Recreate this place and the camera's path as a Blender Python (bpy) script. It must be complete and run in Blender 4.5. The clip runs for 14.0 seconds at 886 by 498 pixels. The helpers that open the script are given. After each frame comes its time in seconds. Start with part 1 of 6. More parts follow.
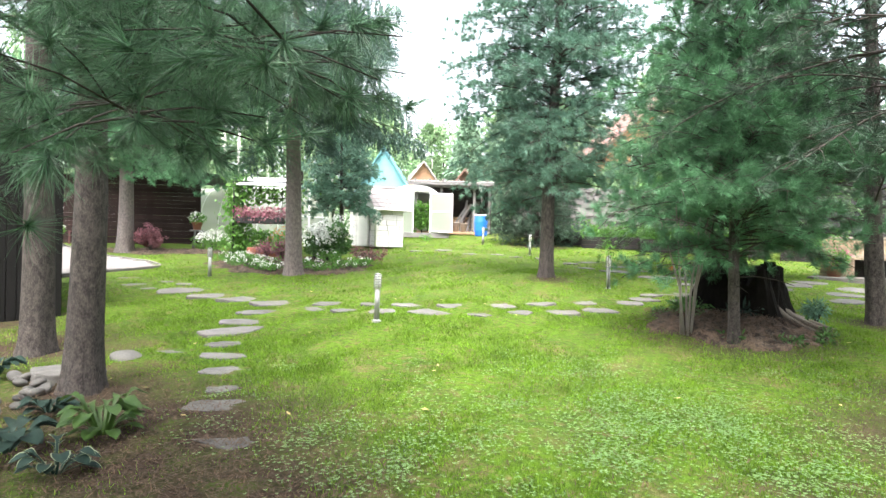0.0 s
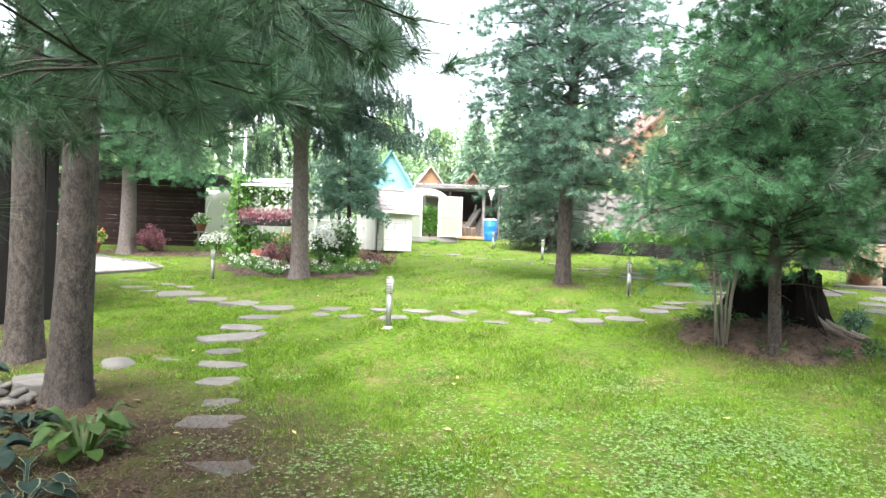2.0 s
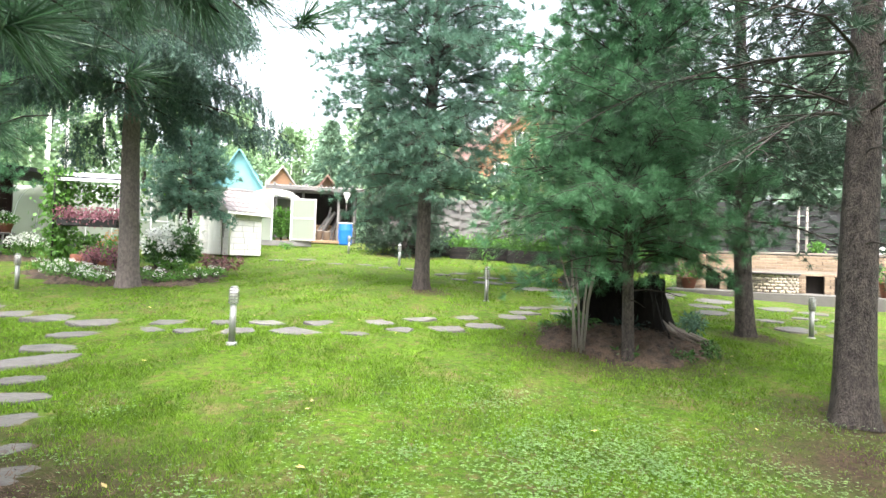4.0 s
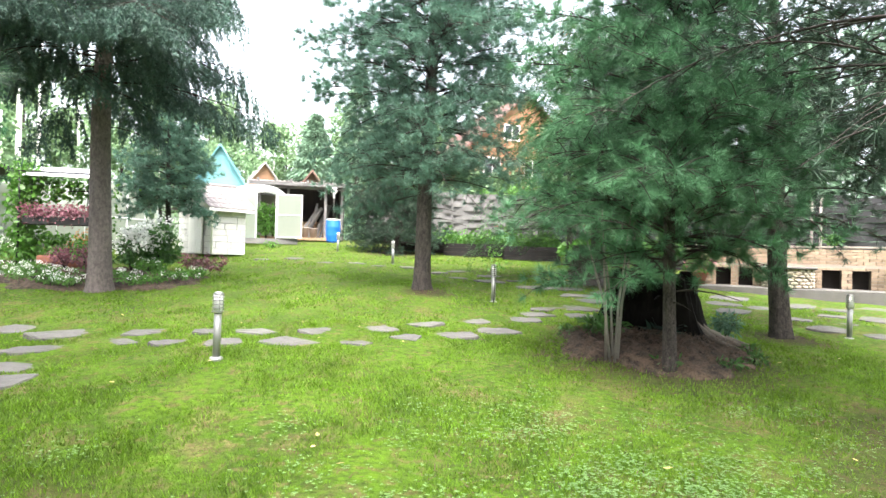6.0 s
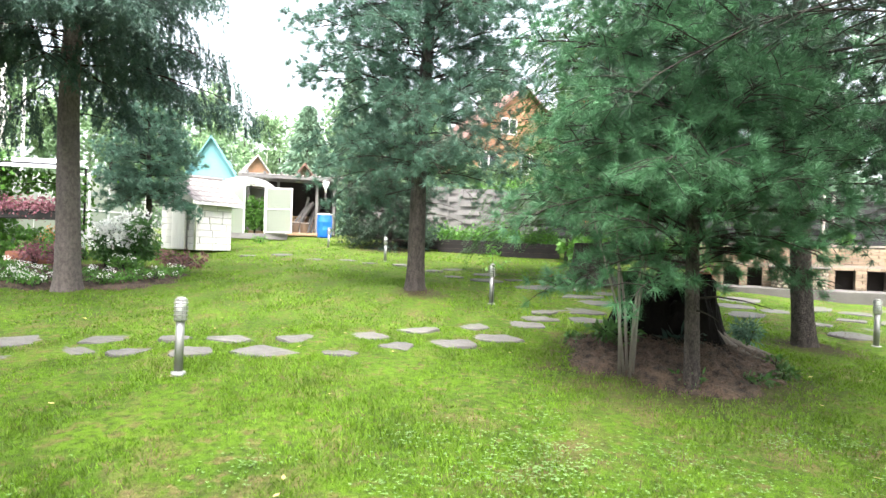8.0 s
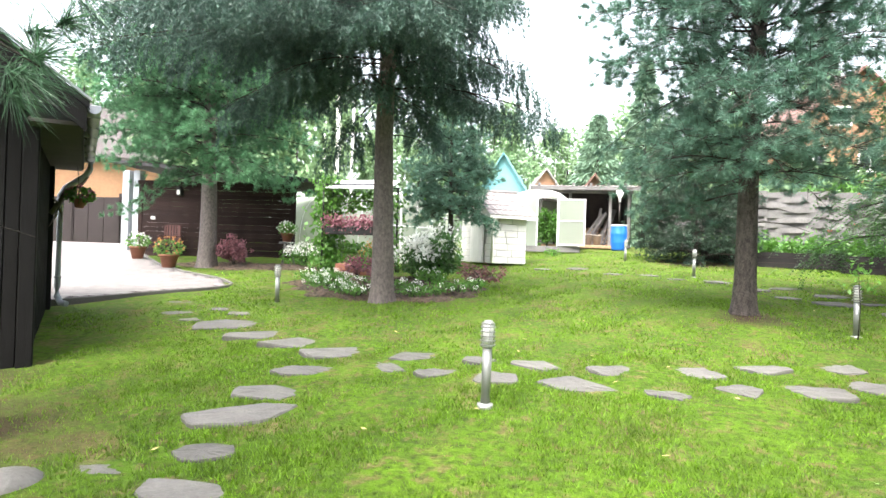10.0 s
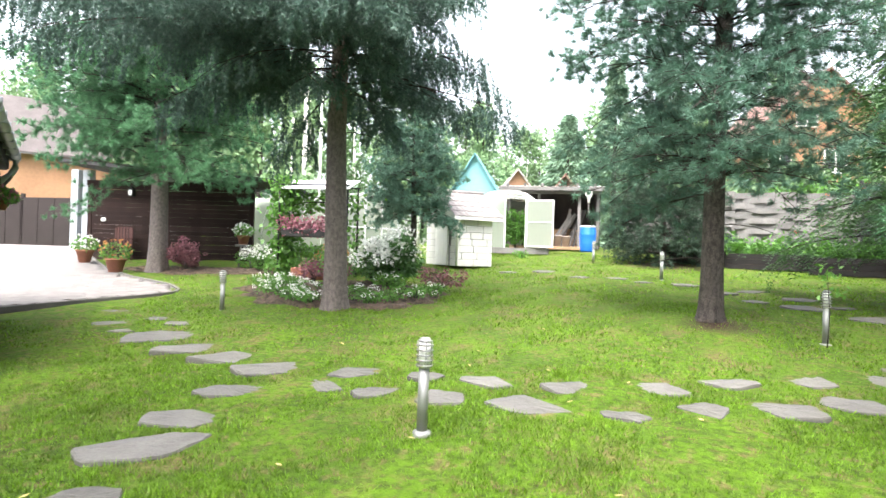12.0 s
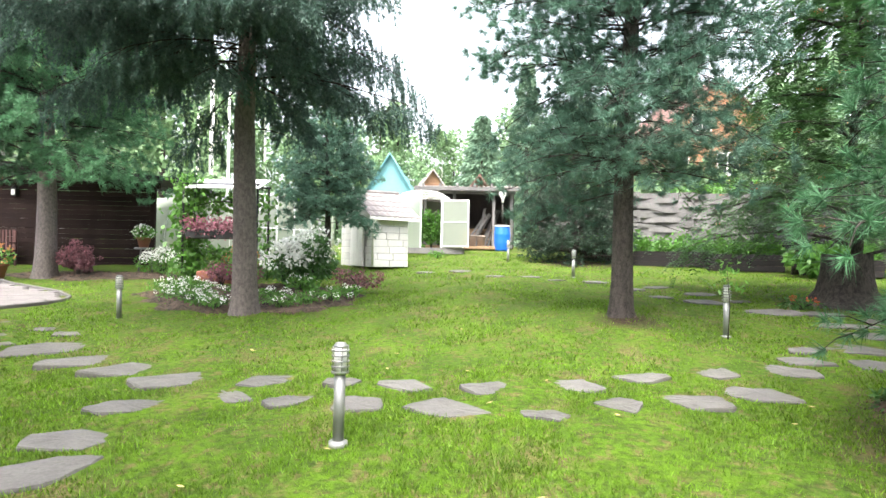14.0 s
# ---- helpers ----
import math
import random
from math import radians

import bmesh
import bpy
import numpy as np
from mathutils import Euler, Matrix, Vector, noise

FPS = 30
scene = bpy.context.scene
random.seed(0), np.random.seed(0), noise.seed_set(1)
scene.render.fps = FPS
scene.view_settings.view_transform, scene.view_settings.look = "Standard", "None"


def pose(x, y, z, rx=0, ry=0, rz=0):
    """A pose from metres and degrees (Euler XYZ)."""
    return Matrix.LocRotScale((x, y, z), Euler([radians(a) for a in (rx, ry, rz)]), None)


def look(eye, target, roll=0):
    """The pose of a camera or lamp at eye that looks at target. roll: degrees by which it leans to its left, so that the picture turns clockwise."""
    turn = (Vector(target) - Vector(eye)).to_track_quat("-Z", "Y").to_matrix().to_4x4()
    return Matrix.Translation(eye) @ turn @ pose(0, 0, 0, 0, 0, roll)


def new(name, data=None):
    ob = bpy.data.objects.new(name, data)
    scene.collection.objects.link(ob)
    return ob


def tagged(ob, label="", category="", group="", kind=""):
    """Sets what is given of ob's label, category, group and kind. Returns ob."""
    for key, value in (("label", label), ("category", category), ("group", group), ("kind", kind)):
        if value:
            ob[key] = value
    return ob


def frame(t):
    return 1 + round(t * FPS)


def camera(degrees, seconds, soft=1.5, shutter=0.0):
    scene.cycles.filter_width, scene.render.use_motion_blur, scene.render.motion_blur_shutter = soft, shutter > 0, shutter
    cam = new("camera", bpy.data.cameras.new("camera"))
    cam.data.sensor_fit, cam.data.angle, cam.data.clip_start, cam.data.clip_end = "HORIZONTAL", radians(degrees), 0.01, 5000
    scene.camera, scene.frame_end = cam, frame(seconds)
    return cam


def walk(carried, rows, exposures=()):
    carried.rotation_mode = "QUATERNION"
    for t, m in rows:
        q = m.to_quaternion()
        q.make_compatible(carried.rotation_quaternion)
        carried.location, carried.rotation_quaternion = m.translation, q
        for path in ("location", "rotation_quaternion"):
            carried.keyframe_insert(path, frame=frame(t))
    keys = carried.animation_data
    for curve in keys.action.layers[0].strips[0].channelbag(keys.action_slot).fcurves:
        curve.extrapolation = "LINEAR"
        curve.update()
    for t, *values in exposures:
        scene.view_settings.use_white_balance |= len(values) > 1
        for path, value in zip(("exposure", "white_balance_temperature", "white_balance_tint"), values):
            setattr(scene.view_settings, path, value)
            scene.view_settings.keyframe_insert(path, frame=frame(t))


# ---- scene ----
cam = camera(70.6, 14.0, 1.5, 0.25)
EXPOSURES = [(0.0, 3.05), (1.0, 3.06), (2.0, 3.1), (2.5, 3.26), (3.0, 3.2), (3.5, 2.93), (9.0, 2.9), (12.0, 2.84), (14.0, 2.72)]
PATH = [
    (0, (0.186, -0.019, 1.449), (0.132, 1.981, 1.431), 1.5),
    (0.5, (0.193, 0.067, 1.443), (0.121, 2.065, 1.431), 1.9),
    (1, (0.132, 0.18, 1.434), (0.054, 2.179, 1.418), 2.1),
    (1.5, (0.025, 0.314, 1.438), (-0.049, 2.312, 1.439), 2.0),
    (2, (0.015, 0.538, 1.396), (-0.055, 2.537, 1.396), 2.0),
    (2.5, (0.105, 0.791, 1.406), (0.033, 2.789, 1.409), 2.2),
    (3, (0.113, 0.95, 1.402), (0.13, 2.95, 1.405), 2.8),
    (3.5, (-0.002, 1.089, 1.412), (0.266, 3.071, 1.446), 2.7),
    (3.7, (0.0, 1.039, 1.418), (0.366, 3.005, 1.45), 2.4),
    (6, (-0.157, 2.102, 1.441), (0.285, 4.053, 1.459), 1.5),
    (6.5, (-0.146, 2.238, 1.452), (0.32, 4.183, 1.455), 1.4),
    (7, (-0.011, 2.419, 1.487), (0.459, 4.363, 1.496), 1.5),
    (7.5, (0.044, 2.615, 1.497), (0.505, 4.561, 1.501), 1.7),
    (8, (0.015, 2.857, 1.5), (0.473, 4.804, 1.502), 1.8),
    (8.5, (-0.106, 3.108, 1.525), (0.255, 5.075, 1.528), 1.7),
    (9, (-0.261, 3.37, 1.503), (-0.359, 5.368, 1.509), 1.6),
    (9.2, (-0.262, 3.462, 1.52), (-0.57, 5.438, 1.531), 1.6),
    (11.4, (-0.189, 4.322, 1.552), (-0.663, 6.265, 1.562), 2.0),
    (11.5, (-0.174, 4.33, 1.563), (-0.625, 6.278, 1.572), 1.8),
    (12, (-0.073, 4.459, 1.605), (-0.426, 6.427, 1.619), 1.7),
    (12.5, (-0.056, 4.544, 1.605), (-0.245, 6.535, 1.624), 1.5),
    (13, (-0.055, 4.537, 1.635), (-0.149, 6.534, 1.655), 1.4),
    (13.5, (-0.067, 4.578, 1.62), (-0.148, 6.576, 1.643), 1.1),
    (14, (-0.103, 4.616, 1.601), (-0.189, 6.614, 1.623), 1.0),
]
walk(cam, [(t, look(eye, target, roll)) for t, eye, target, roll in PATH], EXPOSURES)

# ---------------------------------------------------------------- world, sun, exposure
world = bpy.data.worlds.new("sky")
scene.world = world
world.use_nodes = True
wn, wl = world.node_tree.nodes, world.node_tree.links
sky = wn.new("ShaderNodeTexSky")
sky.sky_type, sky.sun_disc = "NISHITA", False
SUN_EL, SUN_ROT = radians(60), radians(188)
sky.sun_elevation, sky.sun_rotation = SUN_EL, SUN_ROT
sky.air_density, sky.dust_density, sky.ozone_density = 1.0, 6.0, 0.5
hsv = wn.new("ShaderNodeHueSaturation")
hsv.inputs["Saturation"].default_value = 0.38
wl.new(sky.outputs[0], hsv.inputs["Color"])
wl.new(hsv.outputs[0], wn["Background"].inputs[0])
wn["Background"].inputs[1].default_value = 0.15
sun_data = bpy.data.lights.new("sun", "SUN")
sun_data.energy, sun_data.angle, sun_data.color = 0.6, radians(50), (1.0, 0.97, 0.92)
sun = new("sun", sun_data)
# a veiled sun, high up behind the walk
sun.matrix_world = look((0, 0, 60), Vector((0, 0, 60)) - Vector((math.sin(SUN_ROT) * math.cos(SUN_EL), math.cos(SUN_ROT) * math.cos(SUN_EL), math.sin(SUN_EL))))

# ---------------------------------------------------------------- helpers
rng = np.random.default_rng(7)


SWELLS = [(2.1, 13.8, 1.3, 0.13), (-0.97, 8.9, 0.7, 0.05), (3.9, 9.0, 1.6, 0.06)]  # low swells of the lawn: x, y, radius, height


def lawn_z(x, y):
    """Height of the lawn: level near the start, then a steady rise away from it."""
    a = -0.03 + 0.079 * (y - 4.6)
    z = -0.1 + 0.12 * math.log1p(math.exp((a + 0.1) / 0.12)) if a < 0.6 else a
    if y > 30:
        z = 1.977 + (min(y, 300) - 30) * 0.02
    z += sum(h * math.exp(-((x - cx) ** 2 + (y - cy) ** 2) / (q * q)) for cx, cy, q, h in SWELLS)
    return z - (0.21 * (1 - math.exp(x / 4)) if x < 0 else 0.1 * (1 - math.exp(-x / 6)))


def lawn_zs(x, y):
    a = -0.03 + 0.079 * (y - 4.6)
    z = np.where(a < 0.6, -0.1 + 0.12 * np.log1p(np.exp(np.minimum((a + 0.1) / 0.12, 40))), a)
    z = np.where(y > 30, 1.977 + (np.minimum(y, 300) - 30) * 0.02, z)
    for cx, cy, q, h in SWELLS:
        z = z + h * np.exp(-((x - cx) ** 2 + (y - cy) ** 2) / (q * q))
    return z - np.where(x < 0, 0.21 * (1 - np.exp(np.minimum(x, 0) / 4)), 0.1 * (1 - np.exp(-np.maximum(x, 0) / 6)))


def mesh_from(name, verts, faces, smooth=False):
    me = bpy.data.meshes.new(name)
    me.from_pydata([tuple(v) for v in verts], [], [tuple(f) for f in faces])
    if smooth:
        me.polygons.foreach_set("use_smooth", [True] * len(me.polygons))
    me.update()
    return me


def mesh_tris(name, v):
    """A mesh of loose triangles, v an array (n, 3, 3)."""
    v = np.asarray(v, dtype=np.float32).reshape(-1, 3)
    n = len(v) // 3
    me = bpy.data.meshes.new(name)
    me.vertices.add(len(v))
    me.vertices.foreach_set("co", v.ravel())
    me.loops.add(3 * n)
    me.loops.foreach_set("vertex_index", np.arange(3 * n, dtype=np.int32))
    me.polygons.add(n)
    me.polygons.foreach_set("loop_start", np.arange(0, 3 * n, 3, dtype=np.int32))
    me.update(calc_edges=True)
    return me


def mesh_quads(name, v):
    """A mesh of loose quads, v an array (n, 4, 3)."""
    v = np.asarray(v, dtype=np.float32).reshape(-1, 3)
    n = len(v) // 4
    me = bpy.data.meshes.new(name)
    me.vertices.add(len(v))
    me.vertices.foreach_set("co", v.ravel())
    me.loops.add(4 * n)
    me.loops.foreach_set("vertex_index", np.arange(4 * n, dtype=np.int32))
    me.polygons.add(n)
    me.polygons.foreach_set("loop_start", np.arange(0, 4 * n, 4, dtype=np.int32))
    me.update(calc_edges=True)
    return me


def thing(name, place, label, category, group="", rz=0.0, kind=""):
    ob = new(name)
    ob.matrix_world = pose(*place, 0, 0, rz)
    ob.empty_display_size = 0.1
    return tagged(ob, label, category, group, kind)


def part(name, data, material, parent, label="", place=None):
    """Links a bmesh or a mesh as one mesh object under a thing or a part."""
    if isinstance(data, bmesh.types.BMesh):
        me = bpy.data.meshes.new(name)
        data.to_mesh(me)
        data.free()
    else:
        me = data
    if not me.materials:
        me.materials.append(material)
    ob = new(name, me)
    if parent is not None:
        ob.parent = parent
    if place is not None:
        ob.matrix_basis = place
    if label:
        ob["label"] = label
    return ob


def solid(name, data, material, label, category, kind="", group=""):
    """A top-level thing made of one mesh."""
    return tagged(part(name, data, material, None), label, category, group, kind)


def add_box(bm, c, s, rz=0.0, bevel=0.0, m=None):
    """A box with centre c and size s in bm, turned rz degrees about z."""
    mat = (m or Matrix.Identity(4)) @ pose(c[0], c[1], c[2], 0, 0, rz) @ Matrix.Diagonal((s[0], s[1], s[2], 1))
    r = bmesh.ops.create_cube(bm, size=1, matrix=mat)
    if bevel:
        edges = list({e for v in r["verts"] for e in v.link_edges})
        bmesh.ops.bevel(bm, geom=edges, offset=bevel, segments=1, affect="EDGES", profile=0.5)
    return bm


def box(c, s, rz=0.0, bevel=0.0):
    return add_box(bmesh.new(), c, s, rz, bevel)


def add_tube(bm, path, radii, sides=8, caps=True):
    """A tube along the path with a radius at each point."""
    rings = []
    pts = [Vector(p) for p in path]
    for i, p in enumerate(pts):
        d = (pts[min(i + 1, len(pts) - 1)] - pts[max(i - 1, 0)]).normalized()
        q = d.to_track_quat("Z", "Y")
        rings.append([bm.verts.new(p + q @ Vector((radii[i] * math.cos(k * math.tau / sides), radii[i] * math.sin(k * math.tau / sides), 0))) for k in range(sides)])
    for a, b in zip(rings, rings[1:]):
        for k in range(sides):
            f = bm.faces.new((a[k], a[(k + 1) % sides], b[(k + 1) % sides], b[k]))
            f.smooth = True
    if caps:
        bm.faces.new(rings[0][::-1])
        bm.faces.new(rings[-1])
    return bm


def tube(path, radii, sides=8, caps=True):
    return add_tube(bmesh.new(), path, radii, sides, caps)


def lathe(profile, sides=20):
    """A turned shape; profile rows of (radius, z)."""
    return add_lathe(bmesh.new(), profile, sides)


def add_lathe(bm, profile, sides=20, at=(0, 0)):
    rings = [[bm.verts.new((at[0] + r * math.cos(k * math.tau / sides), at[1] + r * math.sin(k * math.tau / sides), z)) for k in range(sides)] for r, z in profile]
    for a, b in zip(rings, rings[1:]):
        for k in range(sides):
            bm.faces.new((a[k], a[(k + 1) % sides], b[(k + 1) % sides], b[k])).smooth = True
    bm.faces.new(rings[0][::-1])
    bm.faces.new(rings[-1])
    return bm


# ---------------------------------------------------------------- materials
def material(name, base, rough=0.8, vary=0.25, scale=6.0, fine=60.0, bump=0.3, metal=0.0, dark=None, island=0.0, spec=0.5, obj_random=0.0, trans=0.0, stretch=None, depth=0.01, sharp=0.2):
    """Base colour broken by a coarse and a fine noise, with fine relief. island: variation from leaf to leaf."""
    mat = bpy.data.materials.new(name)
    mat.use_nodes = True
    n, l = mat.node_tree.nodes, mat.node_tree.links
    b = n["Principled BSDF"]
    tc = n.new("ShaderNodeNewGeometry")
    vec = tc.outputs["Position"]
    if stretch:
        mp = n.new("ShaderNodeMapping")
        mp.inputs["Scale"].default_value = stretch
        co = n.new("ShaderNodeTexCoord")
        l.new(co.outputs["Object"], mp.inputs["Vector"])
        vec = mp.outputs[0]
    n1, n2 = n.new("ShaderNodeTexNoise"), n.new("ShaderNodeTexNoise")
    for node, s in ((n1, scale), (n2, fine)):
        node.inputs["Scale"].default_value, node.inputs["Detail"].default_value = s, 4
        l.new(vec, node.inputs["Vector"])
    mix = n.new("ShaderNodeMix")
    mix.data_type = "RGBA"
    lo = dark or tuple(c * (1 - vary) for c in base)
    hi = tuple(min(1, c * (1 + vary)) for c in base)
    mix.inputs["A"].default_value, mix.inputs["B"].default_value = (*lo, 1), (*hi, 1)
    ramp = n.new("ShaderNodeMapRange")
    ramp.inputs["From Min"].default_value, ramp.inputs["From Max"].default_value = 0.5 - sharp, 0.5 + sharp
    add = n.new("ShaderNodeMath")
    add.operation = "MULTIPLY_ADD"
    add.inputs[1].default_value = 0.45
    l.new(n2.outputs["Fac"], add.inputs[0])
    half = n.new("ShaderNodeMath")
    half.operation = "MULTIPLY"
    half.inputs[1].default_value = 0.55
    l.new(n1.outputs["Fac"], half.inputs[0])
    l.new(half.outputs[0], add.inputs[2])
    l.new(add.outputs[0], ramp.inputs["Value"])
    l.new(ramp.outputs[0], mix.inputs["Factor"])
    col = mix.outputs["Result"]
    if island or obj_random:
        hs = n.new("ShaderNodeHueSaturation")
        mr = n.new("ShaderNodeMapRange")
        k = island or obj_random
        mr.inputs["To Min"].default_value, mr.inputs["To Max"].default_value = 1 - k, 1 + k
        src = tc.outputs["Random Per Island"]
        if obj_random:
            src = n.new("ShaderNodeObjectInfo").outputs["Random"]
        l.new(src, mr.inputs["Value"])
        l.new(mr.outputs[0], hs.inputs["Value"])
        l.new(col, hs.inputs["Color"])
        col = hs.outputs[0]
    l.new(col, b.inputs["Base Color"])
    b.inputs["Roughness"].default_value, b.inputs["Metallic"].default_value = rough, metal
    b.inputs["Specular IOR Level"].default_value = spec
    if bump:
        bp = n.new("ShaderNodeBump")
        bp.inputs["Strength"].default_value, bp.inputs["Distance"].default_value = bump, depth
        l.new(n2.outputs["Fac"], bp.inputs["Height"])
        l.new(bp.outputs[0], b.inputs["Normal"])
    if trans:
        # thin leaves let part of the light through
        tr = n.new("ShaderNodeBsdfTranslucent")
        ms = n.new("ShaderNodeMixShader")
        ms.inputs[0].default_value = trans
        l.new(col, tr.inputs["Color"])
        l.new(b.outputs[0], ms.inputs[1])
        l.new(tr.outputs[0], ms.inputs[2])
        l.new(ms.outputs[0], n["Material Output"].inputs["Surface"])
    return mat


M_BARK = material("pine_bark", (0.052, 0.043, 0.039), 0.95, 0.65, 20, 80, 1.0, stretch=(1, 1, 0.5), depth=0.028, sharp=0.12)
M_BARK_L = material("spruce_bark", (0.135, 0.114, 0.108), 0.95, 0.4, 24, 90, 1.0, stretch=(1, 1, 0.6), depth=0.022, sharp=0.14)
M_TWIG = material("twig", (0.025, 0.02, 0.016), 0.95, 0.3, 8, 60, 0.3)
# needle green raised and blued, so the haze over mid-ground pines sits in the colour
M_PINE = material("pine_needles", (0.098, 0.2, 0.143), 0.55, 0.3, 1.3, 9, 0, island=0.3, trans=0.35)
# darker copy of the needles: the shade among these boughs is put into its colour
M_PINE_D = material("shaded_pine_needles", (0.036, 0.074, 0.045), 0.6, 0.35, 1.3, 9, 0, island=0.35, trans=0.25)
M_PINE_N = material("long_pine_needles", (0.068, 0.152, 0.08), 0.38, 0.4, 3.0, 12, 0, island=0.6, trans=0.3)
M_PINE_Y = material("young_pine_needles", (0.076, 0.2, 0.094), 0.55, 0.3, 1.6, 9, 0, island=0.3, trans=0.3)
M_SPRUCE = material("spruce_needles", (0.054, 0.108, 0.084), 0.6, 0.3, 1.3, 9, 0, island=0.3, trans=0.25)
M_LEAF = material("leaf", (0.09, 0.22, 0.035), 0.5, 0.3, 2, 12, 0, island=0.35, trans=0.4)
M_LEAF_D = material("deep_green_leaf", (0.06, 0.15, 0.035), 0.45, 0.3, 2, 12, 0, island=0.35, trans=0.35)
M_ROWAN = material("rowan_leaf", (0.065, 0.15, 0.045), 0.5, 0.3, 2, 12, 0, island=0.35, trans=0.35)
M_CREAM = material("cream_field_stone", (0.34, 0.3, 0.235), 0.9, 0.25, 8, 50, 0.4, obj_random=0.3)
# both far-wood greens are paled: distance haze is put into the leaf colour
M_FAR = material("hazed_far_foliage", (0.165, 0.265, 0.13), 0.7, 0.35, 0.15, 1.2, 0, island=0.35, trans=0.35)
M_FAR_D = material("hazed_far_conifer", (0.13, 0.215, 0.14), 0.7, 0.3, 0.15, 1.2, 0, island=0.3, trans=0.3)
M_STONE = material("flagstone", (0.097, 0.093, 0.087), 0.85, 0.3, 4, 40, 0.6, obj_random=0.18)
M_STEEL = material("brushed_steel", (0.27, 0.275, 0.27), 0.5, 0.1, 3, 260, 0.0, metal=0.55, stretch=(1, 1, 0.1))
M_LAMP = material("opal_glass", (0.75, 0.75, 0.73), 0.3, 0.05, 20, 80, 0)
M_SOIL = material("soil_with_needles", (0.07, 0.048, 0.034), 1.0, 0.75, 9, 55, 1.0, depth=0.03, sharp=0.1)
M_BLACKWOOD = material("black_stained_timber", (0.007, 0.0065, 0.0065), 0.7, 0.4, 3, 40, 0.5, stretch=(4, 4, 0.5), spec=0.15)
M_BROWNWOOD = material("dark_brown_boards", (0.02, 0.0125, 0.0115), 0.85, 0.35, 3, 40, 0.5, obj_random=0.2, spec=0.1)
M_GREYWOOD = material("weathered_grey_boards", (0.13, 0.125, 0.122), 0.9, 0.35, 3, 40, 0.5, obj_random=0.25)
M_DARKGREY = material("dark_grey_boards", (0.018, 0.018, 0.02), 0.85, 0.35, 3, 40, 0.5, obj_random=0.3)
M_BEDWOOD = material("tarred_bed_boards", (0.02, 0.018, 0.018), 0.9, 0.4, 4, 40, 0.5, obj_random=0.2, spec=0.15)
M_WHITE = material("white_paint", (0.78, 0.77, 0.75), 0.6, 0.06, 3, 40, 0.15)
M_BLOCK = material("white_painted_block", (0.6, 0.59, 0.57), 0.85, 0.09, 5, 60, 0.4, obj_random=0.06)
M_MORTAR = material("grey_joint", (0.35, 0.34, 0.33), 0.95, 0.15, 8, 60, 0.4)
M_ROOFTILE = material("grey_roof_tile", (0.2, 0.18, 0.175), 0.7, 0.2, 4, 40, 0.3, obj_random=0.12)
M_BLUE = material("blue_plastic", (0.015, 0.13, 0.55), 0.35, 0.1, 4, 30, 0.05)
M_BRICK = material("tan_brick", (0.25, 0.19, 0.135), 0.9, 0.2, 10, 70, 0.4, obj_random=0.25)
M_BRICKJ = material("pale_mortar", (0.24, 0.21, 0.18), 0.95, 0.12, 10, 70, 0.4)
M_CONC = material("concrete", (0.1, 0.094, 0.09), 0.9, 0.18, 4, 60, 0.3)
M_PAVER = material("pale_paver", (0.15, 0.137, 0.132), 0.9, 0.2, 3, 50, 0.3, obj_random=0.1)
M_TERRA = material("terracotta", (0.25, 0.105, 0.065), 0.85, 0.2, 8, 60, 0.2)
M_WHITEFL = material("white_petals", (0.82, 0.82, 0.78), 0.6, 0.08, 6, 40, 0, island=0.1, trans=0.25)
M_PINKFL = material("pink_petals", (0.3, 0.12, 0.16), 0.6, 0.3, 6, 40, 0, island=0.35, trans=0.25)
M_PURPLE = material("wine_red_leaf", (0.17, 0.07, 0.085), 0.55, 0.35, 5, 40, 0, island=0.4, trans=0.25)
M_ORANGEFL = material("orange_petals", (0.4, 0.18, 0.06), 0.6, 0.2, 6, 40, 0, island=0.3, trans=0.25)
M_HOSTA = material("hosta_leaf", (0.05, 0.105, 0.02), 0.45, 0.2, 5, 40, 0, island=0.2, trans=0.3)
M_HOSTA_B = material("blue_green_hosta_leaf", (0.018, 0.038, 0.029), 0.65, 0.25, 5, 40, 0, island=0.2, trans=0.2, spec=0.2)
M_HOSTA_W = material("cream_leaf_edge", (0.2, 0.235, 0.14), 0.5, 0.15, 5, 40, 0, trans=0.2)
M_ROCK = material("grey_field_stone", (0.07, 0.067, 0.063), 0.9, 0.3, 6, 50, 0.5, obj_random=0.3)
M_STUMP = material("charred_old_stump", (0.006, 0.005, 0.0045), 1.0, 0.6, 5, 30, 1.0, stretch=(1, 1, 0.3), spec=0.1)
M_ROOT = material("grey_root", (0.12, 0.105, 0.09), 0.95, 0.4, 5, 30, 0.9)
M_BIRCH = material("birch_bark", (0.75, 0.74, 0.7), 0.8, 0.25, 3, 20, 0.2)
M_STEM = material("pale_stems", (0.22, 0.2, 0.18), 0.9, 0.25, 8, 60, 0.3)
M_METALW = material("white_metal", (0.6, 0.61, 0.62), 0.4, 0.06, 6, 60, 0.05)
M_GALV = material("galvanised_pipe", (0.32, 0.34, 0.37), 0.5, 0.12, 6, 60, 0.1, metal=0.3)
M_TEAL = material("teal_metal_roof", (0.12, 0.3, 0.34), 0.6, 0.1, 0.4, 4, 0)
M_ORANGEW = material("orange_stained_timber", (0.28, 0.15, 0.085), 0.8, 0.2, 0.6, 6, 0.1)
M_REDROOF = material("red_brown_roof", (0.15, 0.08, 0.065), 0.8, 0.2, 0.6, 6, 0.1)
